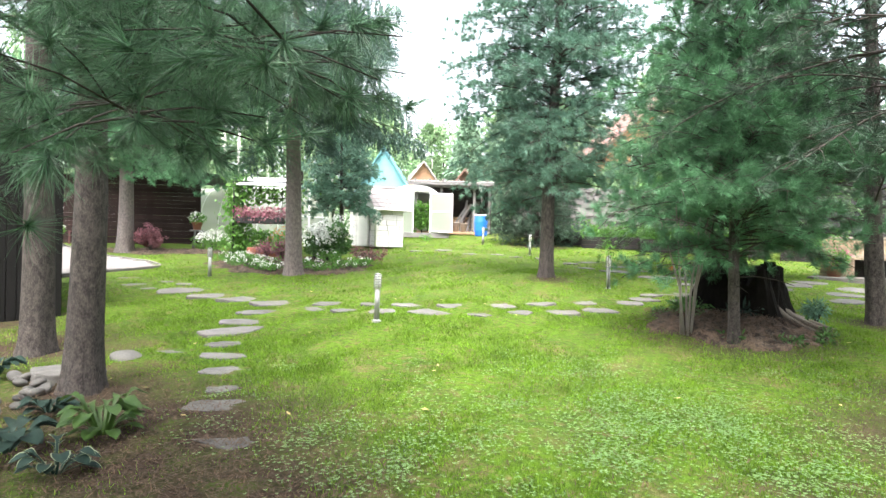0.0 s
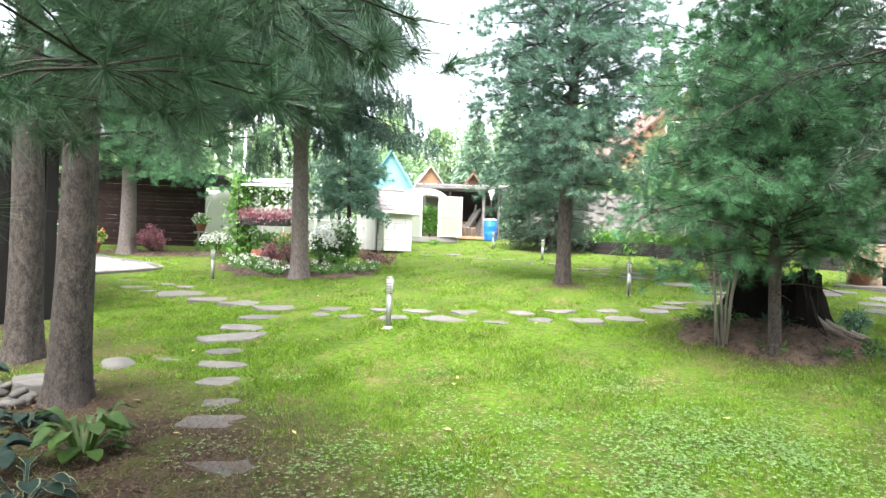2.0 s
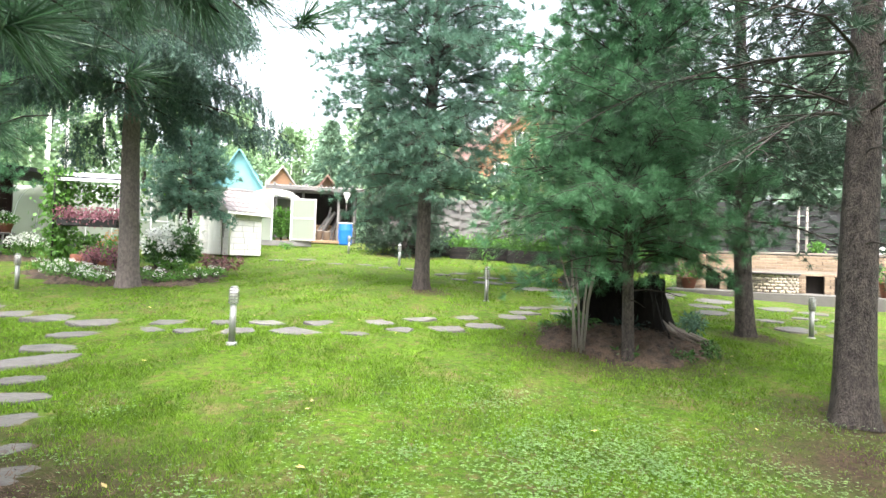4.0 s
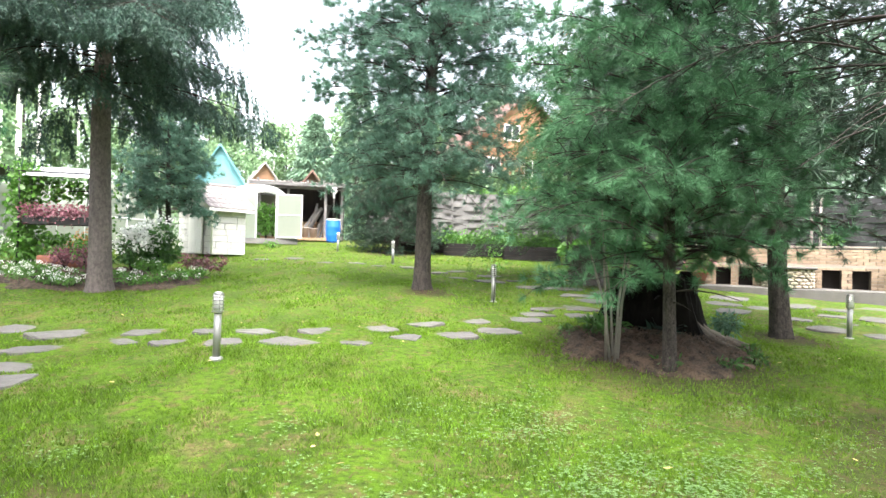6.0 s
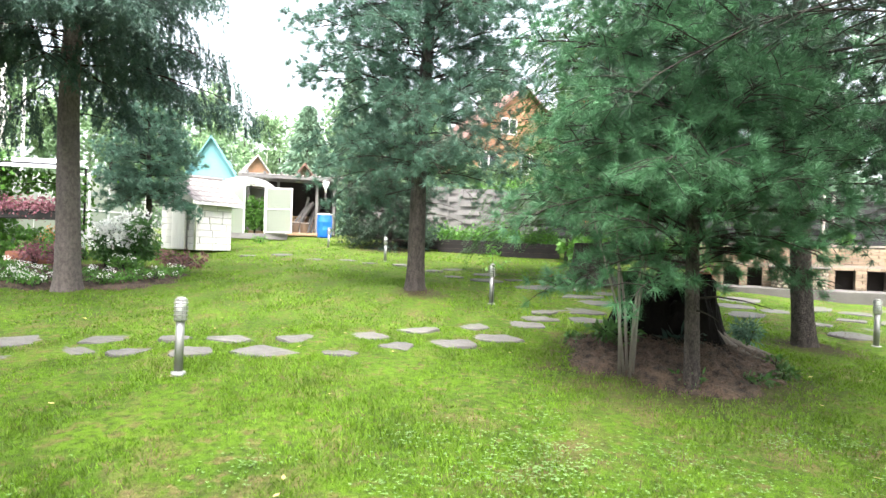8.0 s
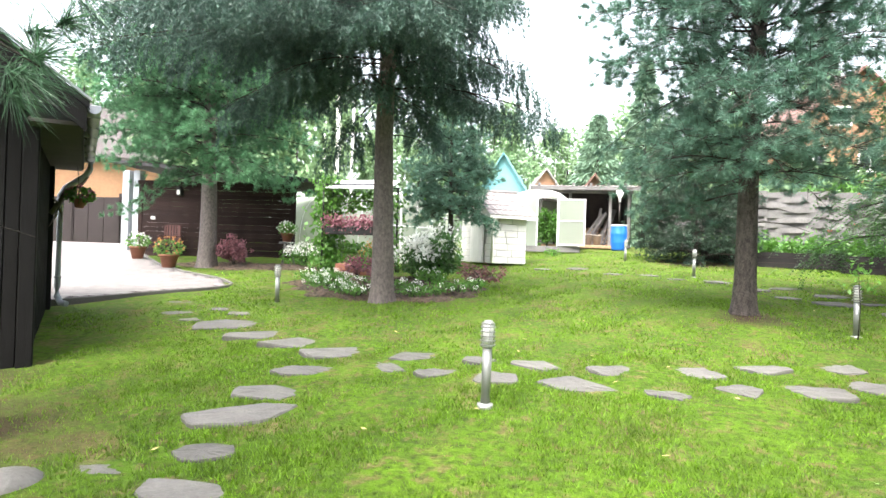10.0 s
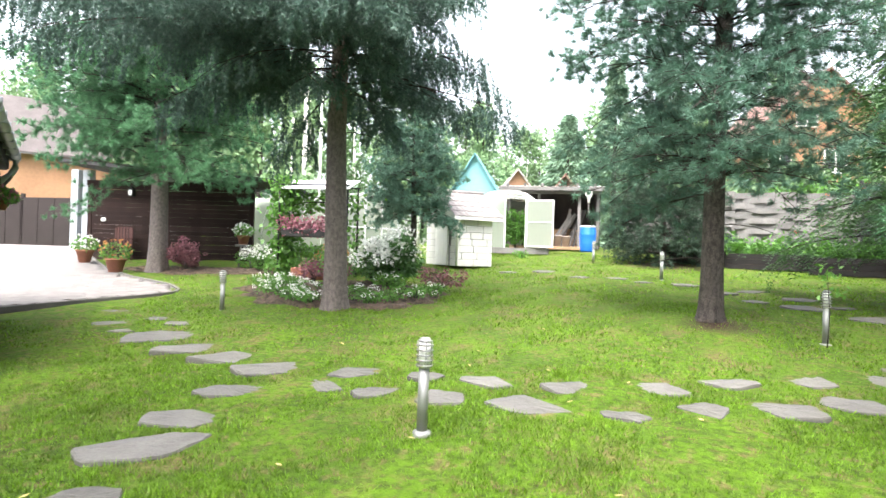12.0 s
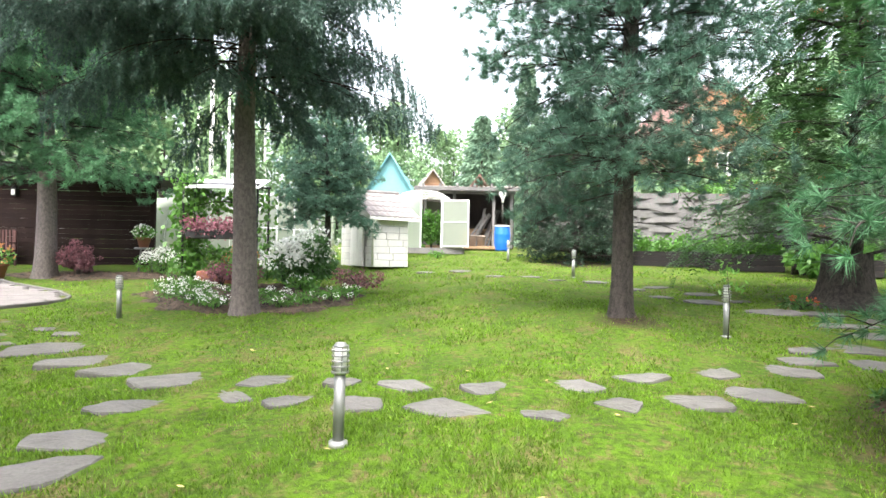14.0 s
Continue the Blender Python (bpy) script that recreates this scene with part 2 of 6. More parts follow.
M_FARTILE = material("weathered_dark_tile", (0.085, 0.075, 0.075), 0.9, 0.25, 1.5, 12, 0.3, spec=0.15)
M_CHAIR = material("dark_red_paint", (0.06, 0.02, 0.018), 0.7, 0.2, 4, 40, 0.1)
M_SLATE = material("corrugated_slate", (0.36, 0.32, 0.31), 0.9, 0.25, 2, 30, 0.3)
# dark timber; its colour also stands in for the shade inside openings
M_DARK = material("dark_timber_and_shade", (0.035, 0.03, 0.028), 0.95, 0.3, 2, 30, 0.2)
M_GATE = material("dark_brown_metal", (0.024, 0.019, 0.019), 0.7, 0.15, 2, 30, 0.05, spec=0.15)
M_CARW = material("white_car_paint", (0.8, 0.8, 0.8), 0.25, 0.02, 2, 30, 0)
M_BLACK = material("black_rubber", (0.015, 0.015, 0.016), 0.7, 0.2, 5, 50, 0.1)
M_GLASSD = material("dark_glass", (0.02, 0.025, 0.03), 0.08, 0.1, 5, 50, 0)
M_LOG = material("cut_firewood", (0.3, 0.2, 0.12), 0.95, 0.3, 8, 60, 0.3, obj_random=0.35)
M_LITTER = material("fallen_needles", (0.078, 0.05, 0.03), 0.9, 0.4, 5, 30, 0, island=0.45)
M_FALLEN = material("fallen_yellow_leaf", (0.38, 0.3, 0.12), 0.7, 0.3, 6, 40, 0, island=0.4)
M_BERRY = material("orange_red_berries", (0.55, 0.1, 0.03), 0.5, 0.2, 8, 60, 0, island=0.2)


def polycarbonate():
    mat = bpy.data.materials.new("polycarbonate_sheet")
    mat.use_nodes = True
    n, l = mat.node_tree.nodes, mat.node_tree.links
    b = n["Principled BSDF"]
    b.inputs["Base Color"].default_value = (0.35, 0.38, 0.33, 1)
    b.inputs["Roughness"].default_value = 0.35
    no = n.new("ShaderNodeTexNoise")
    no.inputs["Scale"].default_value = 2.5
    tcn = n.new("ShaderNodeNewGeometry")
    l.new(tcn.outputs["Position"], no.inputs["Vector"])
    mr = n.new("ShaderNodeMapRange")
    mr.inputs["To Min"].default_value, mr.inputs["To Max"].default_value = 0.3, 0.5
    l.new(no.outputs["Fac"], mr.inputs["Value"])
    tr = n.new("ShaderNodeBsdfTranslucent")
    tr.inputs["Color"].default_value = (0.5, 0.54, 0.45, 1)
    ms = n.new("ShaderNodeMixShader")
    l.new(mr.outputs[0], ms.inputs[0])
    l.new(b.outputs[0], ms.inputs[1])
    l.new(tr.outputs[0], ms.inputs[2])
    # twin-wall sheet: things close behind it show through faintly
    clear = n.new("ShaderNodeBsdfTransparent")
    m2 = n.new("ShaderNodeMixShader")
    m2.inputs[0].default_value = 0.35
    l.new(ms.outputs[0], m2.inputs[1])
    l.new(clear.outputs[0], m2.inputs[2])
    l.new(m2.outputs[0], n["Material Output"].inputs["Surface"])
    return mat


M_POLY = polycarbonate()

# bare, needle-strewn spots on the lawn: x, y, radius; the one at (4.3, 4.7) also paints in shade
BARE = [(-2.2, 4.6, 1.9), (-3.3, 5.6, 1.2), (4.0, 8.7, 1.5), (-1.1, 3.4, 1.3), (2.1, 13.4, 0.55), (6.9, 10.0, 0.7), (3.1, 23.8, 1.6), (6.7, 16.1, 1.2), (-4.9, 7.4, 1.3), (4.9, 6.0, 0.9), (-6.2, 8.6, 0.9), (4.3, 4.7, 1.5), (2.6, 3.3, 0.9)]


def lawn_material():
    mat = bpy.data.materials.new("lawn")
    mat.use_nodes = True
    n, l = mat.node_tree.nodes, mat.node_tree.links
    b = n["Principled BSDF"]
    geo = n.new("ShaderNodeNewGeometry")

    def noise_node(scale, detail=5):
        k = n.new("ShaderNodeTexNoise")
        k.inputs["Scale"].default_value, k.inputs["Detail"].default_value = scale, detail
        l.new(geo.outputs["Position"], k.inputs["Vector"])
        return k.outputs["Fac"]

    def span(v, a, c, lo=0.0, hi=1.0):
        k = n.new("ShaderNodeMapRange")
        k.inputs["From Min"].default_value, k.inputs["From Max"].default_value = a, c
        k.inputs["To Min"].default_value, k.inputs["To Max"].default_value = lo, hi
        l.new(v, k.inputs["Value"])
        return k.outputs[0]

    def blend(f, a, c):
        k = n.new("ShaderNodeMix")
        k.data_type = "RGBA"
        for sock, v in (("A", a), ("B", c)):
            if isinstance(v, tuple):
                k.inputs[sock].default_value = (*v, 1)
            else:
                l.new(v, k.inputs[sock])
        l.new(f, k.inputs["Factor"])
        return k.outputs["Result"]

    green = blend(span(noise_node(1.3, 8), 0.36, 0.64), (0.05, 0.1, 0.007), (0.08, 0.15, 0.008))
    green = blend(span(noise_node(16, 8), 0.42, 0.72), green, (0.026, 0.042, 0.008))
    straw = blend(span(noise_node(25), 0.35, 0.65), (0.075, 0.052, 0.026), (0.17, 0.13, 0.065))
    col = blend(span(noise_node(1.9, 9), 0.53, 0.68, 0, 0.65), green, straw)
    col = blend(span(noise_node(9, 6), 0.52, 0.66, 0, 0.7), col, straw)
    total = None
    for x, y, r in BARE:
        d = n.new("ShaderNodeVectorMath")
        d.operation = "DISTANCE"
        flat = n.new("ShaderNodeVectorMath")
        flat.operation = "MULTIPLY"
        flat.inputs[1].default_value = (1, 1, 0)
        l.new(geo.outputs["Position"], flat.inputs[0])
        l.new(flat.outputs[0], d.inputs[0])
        d.inputs[1].default_value = (x, y, 0)
        m = span(d.outputs["Value"], r * 1.15, r * 0.35)
        if total is None:
            total = m
        else:
            k = n.new("ShaderNodeMath")
            k.operation = "MAXIMUM"
            l.new(total, k.inputs[0])
            l.new(m, k.inputs[1])
            total = k.outputs[0]
    mul = n.new("ShaderNodeMath")
    mul.operation = "MULTIPLY"
    l.new(total, mul.inputs[0])
    l.new(span(noise_node(2.2, 7), 0.2, 0.48), mul.inputs[1])
    soil = blend(span(noise_node(30), 0.35, 0.7), (0.022, 0.015, 0.01), (0.066, 0.044, 0.029))
    col = blend(mul.outputs[0], col, soil)
    l.new(col, b.inputs["Base Color"])
    b.inputs["Roughness"].default_value = 0.95
    b.inputs["Specular IOR Level"].default_value = 0.15
    bp = n.new("ShaderNodeBump")
    bp.inputs["Strength"].default_value, bp.inputs["Distance"].default_value = 0.8, 0.03
    l.new(noise_node(45), bp.inputs["Height"])
    l.new(bp.outputs[0], b.inputs["Normal"])
    return mat


M_LAWN = lawn_material()
M_GRASS = material("grass_blades", (0.112, 0.214, 0.009), 0.55, 0.45, 2.2, 14, 0, island=0.45, trans=0.5)
M_CLOVER = material("clover_leaves", (0.15, 0.265, 0.09), 0.5, 0.25, 2, 10, 0, island=0.25, trans=0.35)

# ---------------------------------------------------------------- ground
xs = np.concatenate([[-600, -300, -150, -80, -50, -36], np.arange(-28, 22, 0.3), [30, 50, 80, 150, 300, 600]])
ys = np.concatenate([[-300, -120, -50, -25, -14], np.arange(-8, 34, 0.3), [38, 46, 60, 90, 150, 250, 400, 800]])
gx, gy = np.meshgrid(xs, ys)
gz = lawn_zs(gx, gy) + 0.012 * np.sin(gx * 2.1 + gy * 1.3) + 0.01 * np.sin(gx * 4.7 - gy * 3.1)
nx, ny = len(xs), len(ys)
ground_v = np.stack([gx, gy, gz], -1).reshape(-1, 3)
ground_f = [(j * nx + i, j * nx + i + 1, (j + 1) * nx + i + 1, (j + 1) * nx + i) for j in range(ny - 1) for i in range(nx - 1)]
ground = solid("ground", mesh_from("ground", ground_v, ground_f, True), M_LAWN, "rising lawn of short green grass with bare patches", "lawn", "structure")


# ---------------------------------------------------------------- trees
def unit(v):
    return v / np.maximum(np.linalg.norm(v, axis=-1, keepdims=True), 1e-9)


def needle_tris(p, axis, count, length, width, spread, r, shoot=0.08, droop=0.0):
    """count needles round each shoot: p (n, 3) shoot ends, axis (n, 3) directions. Gives (n * count, 3, 3)."""
    n = len(p)
    P, A = np.repeat(p, count, 0), np.repeat(unit(axis), count, 0)
    side = unit(np.cross(A, r.normal(size=A.shape)))
    ang = np.radians(r.uniform(spread[0], spread[1], (n * count, 1)))
    d = A * np.cos(ang) + side * np.sin(ang)
    d[:, 2] -= droop
    d = unit(d)
    base = P - A * r.uniform(0, shoot, (n * count, 1))
    L = length * r.uniform(0.7, 1.15, (n * count, 1))
    w = unit(np.cross(d, r.normal(size=d.shape))) * width * 0.5
    return np.stack([base - w, base + w, base + d * L], 1)


def limb_path(start, az, length, rise, sag, steps, r):
    """Points of a limb that leaves the trunk at azimuth az, rising and then sagging."""
    u = np.linspace(0, 1, steps)[:, None]
    d = np.array([math.cos(az), math.sin(az), 0.0])
    pts = np.array(start) + d * length * u
    pts[:, 2] += (rise * u * length - sag * u * u * length)[:, 0]
    pts[1:] += np.cumsum(r.normal(scale=0.025 * length / steps, size=(steps - 1, 3)), 0) * 1.5
    return pts


def conifer(name, place, height, trunk_r, crown_z, radius, label, mat, bark, seed, style="pine", whorl=0.42, limbs=6, tufts=1.0, needle=0.14, width=0.004, count=34,
            lean=(0, 0), tip=0.25, extra=(), bulge=0.35, sides=16, low=1.0, rise=0.25, sag=0.35, dead=0, inner=0.22, gap=0.16, spread=(12, 92), droop=0.12, from_=0.35, twig=9.0, category="conifer tree"):
    """A conifer: tapered trunk with root flare, whorls of limbs with side twigs, and shoots set with needles.
    tip: share of the radius that is left at the top; bulge: where the crown is widest; extra: limbs of (z, azimuth, length, rise, sag)."""
    r = np.random.default_rng(seed)
    x, y = place
    z0 = lawn_z(x, y)
    root = thing(name, (x, y, z0 - 0.02), label, category)
    # trunk
    zs = [0, 0.08, 0.2, 0.5, 1.0, 1.8, 3.0] + [h for h in np.linspace(4, height, 6)] if height > 5 else [0, 0.06, 0.15, 0.4, 0.8] + list(np.linspace(1.3, height, 5))
    bm = bmesh.new()
    rings = []
    for i, z in enumerate(zs):
        flare = 1 + 0.3 * math.exp(-z / (0.55 * trunk_r + 0.06))
        rr = trunk_r * (1 - 0.86 * (z / height)) * flare
        ox, oy = lean[0] * z + 0.02 * math.sin(z * 1.3 + seed), lean[1] * z + 0.02 * math.cos(z * 1.1 + seed)
        ring = []
        for k in range(sides):
            a = k * math.tau / sides
            wob = 1 + 0.10 * math.sin(3 * a + seed) * (math.exp(-z / 0.5) + 0.15) + 0.06 * math.sin(5 * a + 2 * seed + z) * (math.exp(-z / 0.4) + 0.2)
            ring.append(bm.verts.new((ox + rr * wob * math.cos(a), oy + rr * wob * math.sin(a), z)))
        rings.append(ring)
    for a, b in zip(rings, rings[1:]):
        for k in range(sides):
            bm.faces.new((a[k], a[(k + 1) % sides], b[(k + 1) % sides], b[k])).smooth = True
    bm.faces.new(rings[-1])
    part("trunk", bm, bark, root)
    # limbs
    wood = bmesh.new()
    shoots_p, shoots_d = [], []
    plan = []
    z = crown_z
    while z < height - 0.2:
        u = (z - crown_z) / max(height - crown_z, 0.1)
        prof = (low + (1 - low) * min(1, u / bulge)) if u < bulge else 1 - (1 - tip) * ((u - bulge) / (1 - bulge)) ** 1.1
        for k in range(limbs):
            plan.append((z + r.uniform(-0.22, 0.22), (k + r.uniform(-0.35, 0.35)) * math.tau / limbs + z * 2.4, radius * prof * r.uniform(0.68, 1.08), rise + r.uniform(-0.25, 0.3) + 0.5 * u, sag * r.uniform(0.7, 1.3)))
        z += whorl * r.uniform(0.8, 1.2)
    for zz, az, length, ri, sa in list(plan) + list(extra):
        steps = 7
        pts = limb_path((lean[0] * zz, lean[1] * zz, zz), az, length, ri, sa, steps, r)
        rad = np.linspace(max(0.01, min(trunk_r * 0.2, 0.006 + 0.0045 * length)), 0.004, steps)
        add_tube(wood, pts, rad, 5, False)
        ntw = max(4, int(length * 6.5 * tufts ** 0.5))
        for k in range(ntw):
            f = inner + (1 - inner) * (k + r.uniform(0, 1)) / ntw
            i = min(int(f * (steps - 1)), steps - 2)
            g = f * (steps - 1) - i
            p = pts[i] * (1 - g) + pts[i + 1] * g
            d = unit(pts[i + 1] - pts[i])
            sgn = 1 if k % 2 else -1
            s = np.array([-d[1], d[0], 0]) * sgn
            tl = min(twig, length * 0.34 * (1.15 - 0.75 * f)) * r.uniform(0.6, 1.2) + 0.08
            if style == "pine":
                td = unit(d * 0.75 + s * r.uniform(0.5, 1.0) + np.array([0, 0, r.uniform(-0.5, 0.6)]))
                q = p + td * tl
                mid = (p + q) / 2 + np.array([0, 0, 0.03])
                add_tube(wood, [p, mid, q], [0.007, 0.005, 0.003], 3, False)
                nt = max(1, round(tl / gap))
                for m in range(nt):
                    e = from_ + (1 - from_) * (m + 1) / nt
                    shoots_p.append(p + (q - p) * e + r.normal(scale=0.05, size=3))
                    shoots_d.append(td * 0.8 + r.normal(scale=0.3, size=3) + np.array([0, 0, 0.35]))
            else:
                td = unit(d * 0.6 + s * r.uniform(0.5, 1.0) + np.array([0, 0, -0.35]))
                q = p + td * tl
                add_tube(wood, [p, (p + q) / 2, q], [0.006, 0.004, 0.003], 3, False)
                nh = max(2, int(tl / 0.075 * tufts ** 0.5))
                for m in range(nh):
                    b0 = p + (q - p) * (m + r.uniform(0.2, 1)) / nh
                    hang = r.uniform(0.12, 0.5) * (0.5 + 0.5 * min(1, length / 2))
                    hd = np.array([td[0] * 0.25 + r.normal(scale=0.12), td[1] * 0.25 + r.normal(scale=0.12), -1.0])
                    ns = max(2, int(hang / 0.075))
                    for e in range(ns):
                        shoots_p.append(b0 + hd * hang * (e + 1) / ns)
                        shoots_d.append(hd + r.normal(scale=0.15, size=3))
        shoots_p.append(pts[-1])
        shoots_d.append(pts[-1] - pts[-2])
    for k in range(dead):
        az, zz = r.uniform(0, math.tau), r.uniform(0.35 * crown_z, crown_z)
        add_tube(wood, limb_path((0, 0, zz), az, r.uniform(0.25, 0.9), 0.2, 0.3, 4, r), [0.012, 0.009, 0.006, 0.003], 4, False)
    part("branchwood", wood, M_TWIG, root)["kind"] = "stuff"
    P, D = np.array(shoots_p), np.array(shoots_d)
    if style == "pine":
        t = needle_tris(P, D, count, needle, width, spread, r, 0.05, droop)
    else:
        t = needle_tris(P, D, count, needle, width, (20, 70), r, 0.075, 0.0)
    part("crown", mesh_tris("crown", t), mat, root)
    return root


def plant(*a, **k):
    return conifer(*a, **k)


# ---------------------------------------------------------------- large structure: patio and fences
def flat_slab(outline, top, thick):
    """A slab over the outline; top gives the height at (x, y)."""
    bm = bmesh.new()
    a = [bm.verts.new((x, y, top(x, y))) for x, y in outline]
    b = [bm.verts.new((x, y, top(x, y) - thick)) for x, y in outline]
    bm.faces.new(a)
    bm.faces.new(b[::-1])
    for i in range(len(a)):
        j = (i + 1) % len(a)
        bm.faces.new((a[i], b[i], b[j], a[j]))
    return bm


def patio_z(x, y):
    return 0.62 + 0.055 * (y - 14.5) + 0.035 * max(0, y - 16)


PATIO = [(-8.9, 12.6), (-8.45, 13.5), (-8.15, 14.25), (-7.75, 14.9), (-7.52, 15.4), (-7.5, 15.8), (-7.65, 16.15), (-8.25, 16.75), (-9.1, 17.25), (-9.9, 17.7), (-11.5, 18.9), (-13.2, 20.6), (-14.6, 21.9), (-15.2, 24.6), (-23, 24.6), (-23, 12.6)]


# ---------------------------------------------------------------- trees of the garden
plant("pine_tree", (-3.3, 5.75), 10.5, 0.165, 3.9, 2.0, "tall pine with bare brown trunk and low hanging boughs", M_PINE_N, M_BARK, 11, whorl=0.6, limbs=6, tufts=1.5, width=0.0038, count=110, gap=0.27, needle=0.195, inner=0.3, from_=0.4, twig=0.55, spread=(6, 95), droop=0.4, sides=24, dead=5, category="pine tree",
      extra=[(2.4, -1.0, 4.1, 0.1, 0.2), (2.65, -0.88, 4.5, 0.1, 0.2), (2.2, -1.18, 3.6, 0.1, 0.17), (2.85, -0.93, 4.4, 0.1, 0.17), (3.0, -1.08, 4.0, 0.08, 0.17), (2.55, -0.84, 4.2, 0.1, 0.17), (3.0, -0.9, 4.2, 0.08, 0.16), (2.9, -1.35, 3.4, 0.08, 0.16), (3.1, -1.55, 3.0, 0.06, 0.14), (2.3, -0.4, 1.6, 0.1, 0.2)])
plant("pine_tree", (-4.75, 7.15), 11, 0.18, 4.6, 1.7, "pine with scaly brown trunk beside a dark wall", M_PINE, M_BARK, 12, whorl=0.55, limbs=6, tufts=0.9, width=0.008, count=24, sides=24, dead=12, category="pine tree")
plant("spruce_tree", (-3.73, 14.5), 13, 0.2, 3.9, 2.75, "tall spruce with bare trunk and drooping dark boughs", M_SPRUCE, M_BARK_L, 13, style="spruce", whorl=0.4, limbs=8, tufts=1.0, needle=0.085, width=0.02, count=8, sides=24, tip=0.2, bulge=0.15, rise=0.12, sag=0.28, dead=5, category="spruce tree",
      extra=[(4.4, -1.2, 3.9, 0.1, 0.2), (4.6, -1.7, 4.0, 0.1, 0.2), (4.8, -2.2, 4.0, 0.1, 0.2), (5.2, -1.5, 4.3, 0.05, 0.15), (5.4, -2.0, 4.5, 0.05, 0.15), (5.2, -1.0, 4.0, 0.05, 0.15), (4.5, -2.6, 4.4, 0.1, 0.2), (5.0, -2.5, 4.6, 0.05, 0.15), (5.4, -2.8, 4.6, 0.05, 0.15)])
plant("pine_tree", (2.04, 13.7), 11, 0.158, 2.0, 2.6, "mature pine with dark leaning trunk on the lawn", M_PINE, M_BARK, 14, whorl=0.3, limbs=8, tufts=1.7, width=0.0085, count=50, gap=0.24, needle=0.15, inner=0.06, sides=24, lean=(0.03, 0.0), bulge=0.3, low=0.66, dead=4, tip=0.15, rise=0.18, category="pine tree")
plant("pine_tree", (3.73, 8.16), 6.8, 0.075, 1.22, 1.75, "young pine with dense blue-green boughs beside a burnt stump", M_PINE_Y, M_BARK, 15, whorl=0.24, limbs=9, tufts=3.0, width=0.0062, count=66, gap=0.25, from_=0.12, needle=0.145, inner=0.06, tip=0.1, bulge=0.1, low=0.9, rise=0.32, sag=0.36, dead=2, category="pine tree")
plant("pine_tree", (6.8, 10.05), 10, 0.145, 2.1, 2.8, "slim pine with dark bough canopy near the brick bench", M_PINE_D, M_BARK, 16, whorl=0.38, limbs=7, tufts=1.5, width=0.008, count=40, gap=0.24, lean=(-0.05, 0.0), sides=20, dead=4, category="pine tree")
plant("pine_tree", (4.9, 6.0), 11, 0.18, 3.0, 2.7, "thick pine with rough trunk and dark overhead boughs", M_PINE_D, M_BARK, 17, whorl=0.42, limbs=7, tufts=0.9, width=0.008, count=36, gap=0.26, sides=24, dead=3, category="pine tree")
plant("pine_tree", (-10.15, 19.0), 10, 0.24, 2.75, 3.2, "broad pine with thick trunk in front of dark fence", M_PINE_Y, M_BARK_L, 18, whorl=0.36, limbs=9, tufts=1.7, width=0.018, count=36, gap=0.26, from_=0.2, inner=0.1, sides=20, bulge=0.25, low=0.85, rise=0.12, sag=0.22, tip=0.4, needle=0.16, category="pine tree")
plant("pine_tree", (-3.7, 20.2), 5.0, 0.09, 1.5, 1.2, "small bushy pine behind the flower bed", M_PINE, M_BARK, 19, whorl=0.24, limbs=9, tufts=3.2, width=0.015, count=28, from_=0.2, tip=0.15, bulge=0.3, category="pine tree")
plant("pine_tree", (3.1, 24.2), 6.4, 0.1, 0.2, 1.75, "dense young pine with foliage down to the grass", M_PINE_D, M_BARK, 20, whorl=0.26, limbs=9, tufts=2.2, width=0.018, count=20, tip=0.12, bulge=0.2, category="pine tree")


# ---------------------------------------------------------------- stepping stones
def stone_mesh(w, d, seed, h=0.04):
    """An irregular flat slab about w by d: a few straight broken sides with a chipped rim."""
    r = random.Random(seed)
    m = r.choice([4, 5, 5, 6])
    ang = sorted((k + r.uniform(-0.28, 0.28)) * math.tau / m for k in range(m))
    cor = [(0.56 * w * q * math.cos(a), 0.56 * d * q * math.sin(a)) for a, q in ((a, r.uniform(0.88, 1.12)) for a in ang)]
    rim = []
    for (x1, y1), (x2, y2) in zip(cor, cor[1:] + cor[:1]):
        for c in range(4):
            u = c / 4
            b = 0.0 if c == 0 else r.uniform(-0.025, 0.03)
            k = 0.95 if c == 0 else 1.0
            rim.append(((x1 + (x2 - x1) * u) * (k + b), (y1 + (y2 - y1) * u) * (k + b)))
    x0, x1 = min(p[0] for p in rim), max(p[0] for p in rim)
    y0, y1 = min(p[1] for p in rim), max(p[1] for p in rim)
    rim = [((x - (x0 + x1) / 2) * w / (x1 - x0), (y - (y0 + y1) / 2) * d / (y1 - y0)) for x, y in rim]
    bm = bmesh.new()
    n = len(rim)
    mid_in = [bm.verts.new((x * 0.55, y * 0.55, h + r.uniform(-0.003, 0.007))) for x, y in rim]
    top = [bm.verts.new((x * 0.965, y * 0.965, h + r.uniform(-0.008, 0.004))) for x, y in rim]
    mid = [bm.verts.new((x, y, h - 0.016 + r.uniform(-0.004, 0.004))) for x, y in rim]
    low = [bm.verts.new((x * 1.01, y * 1.01, -0.06)) for x, y in rim]
    c = bm.verts.new((0, 0, h + 0.004))
    for k in range(n):
        j = (k + 1) % n
        bm.faces.new((c, mid_in[k], mid_in[j]))
        for a, b in ((mid_in, top), (top, mid), (mid, low)):
            bm.faces.new((a[k], b[k], b[j], a[j]))
    return bm


STONES = []


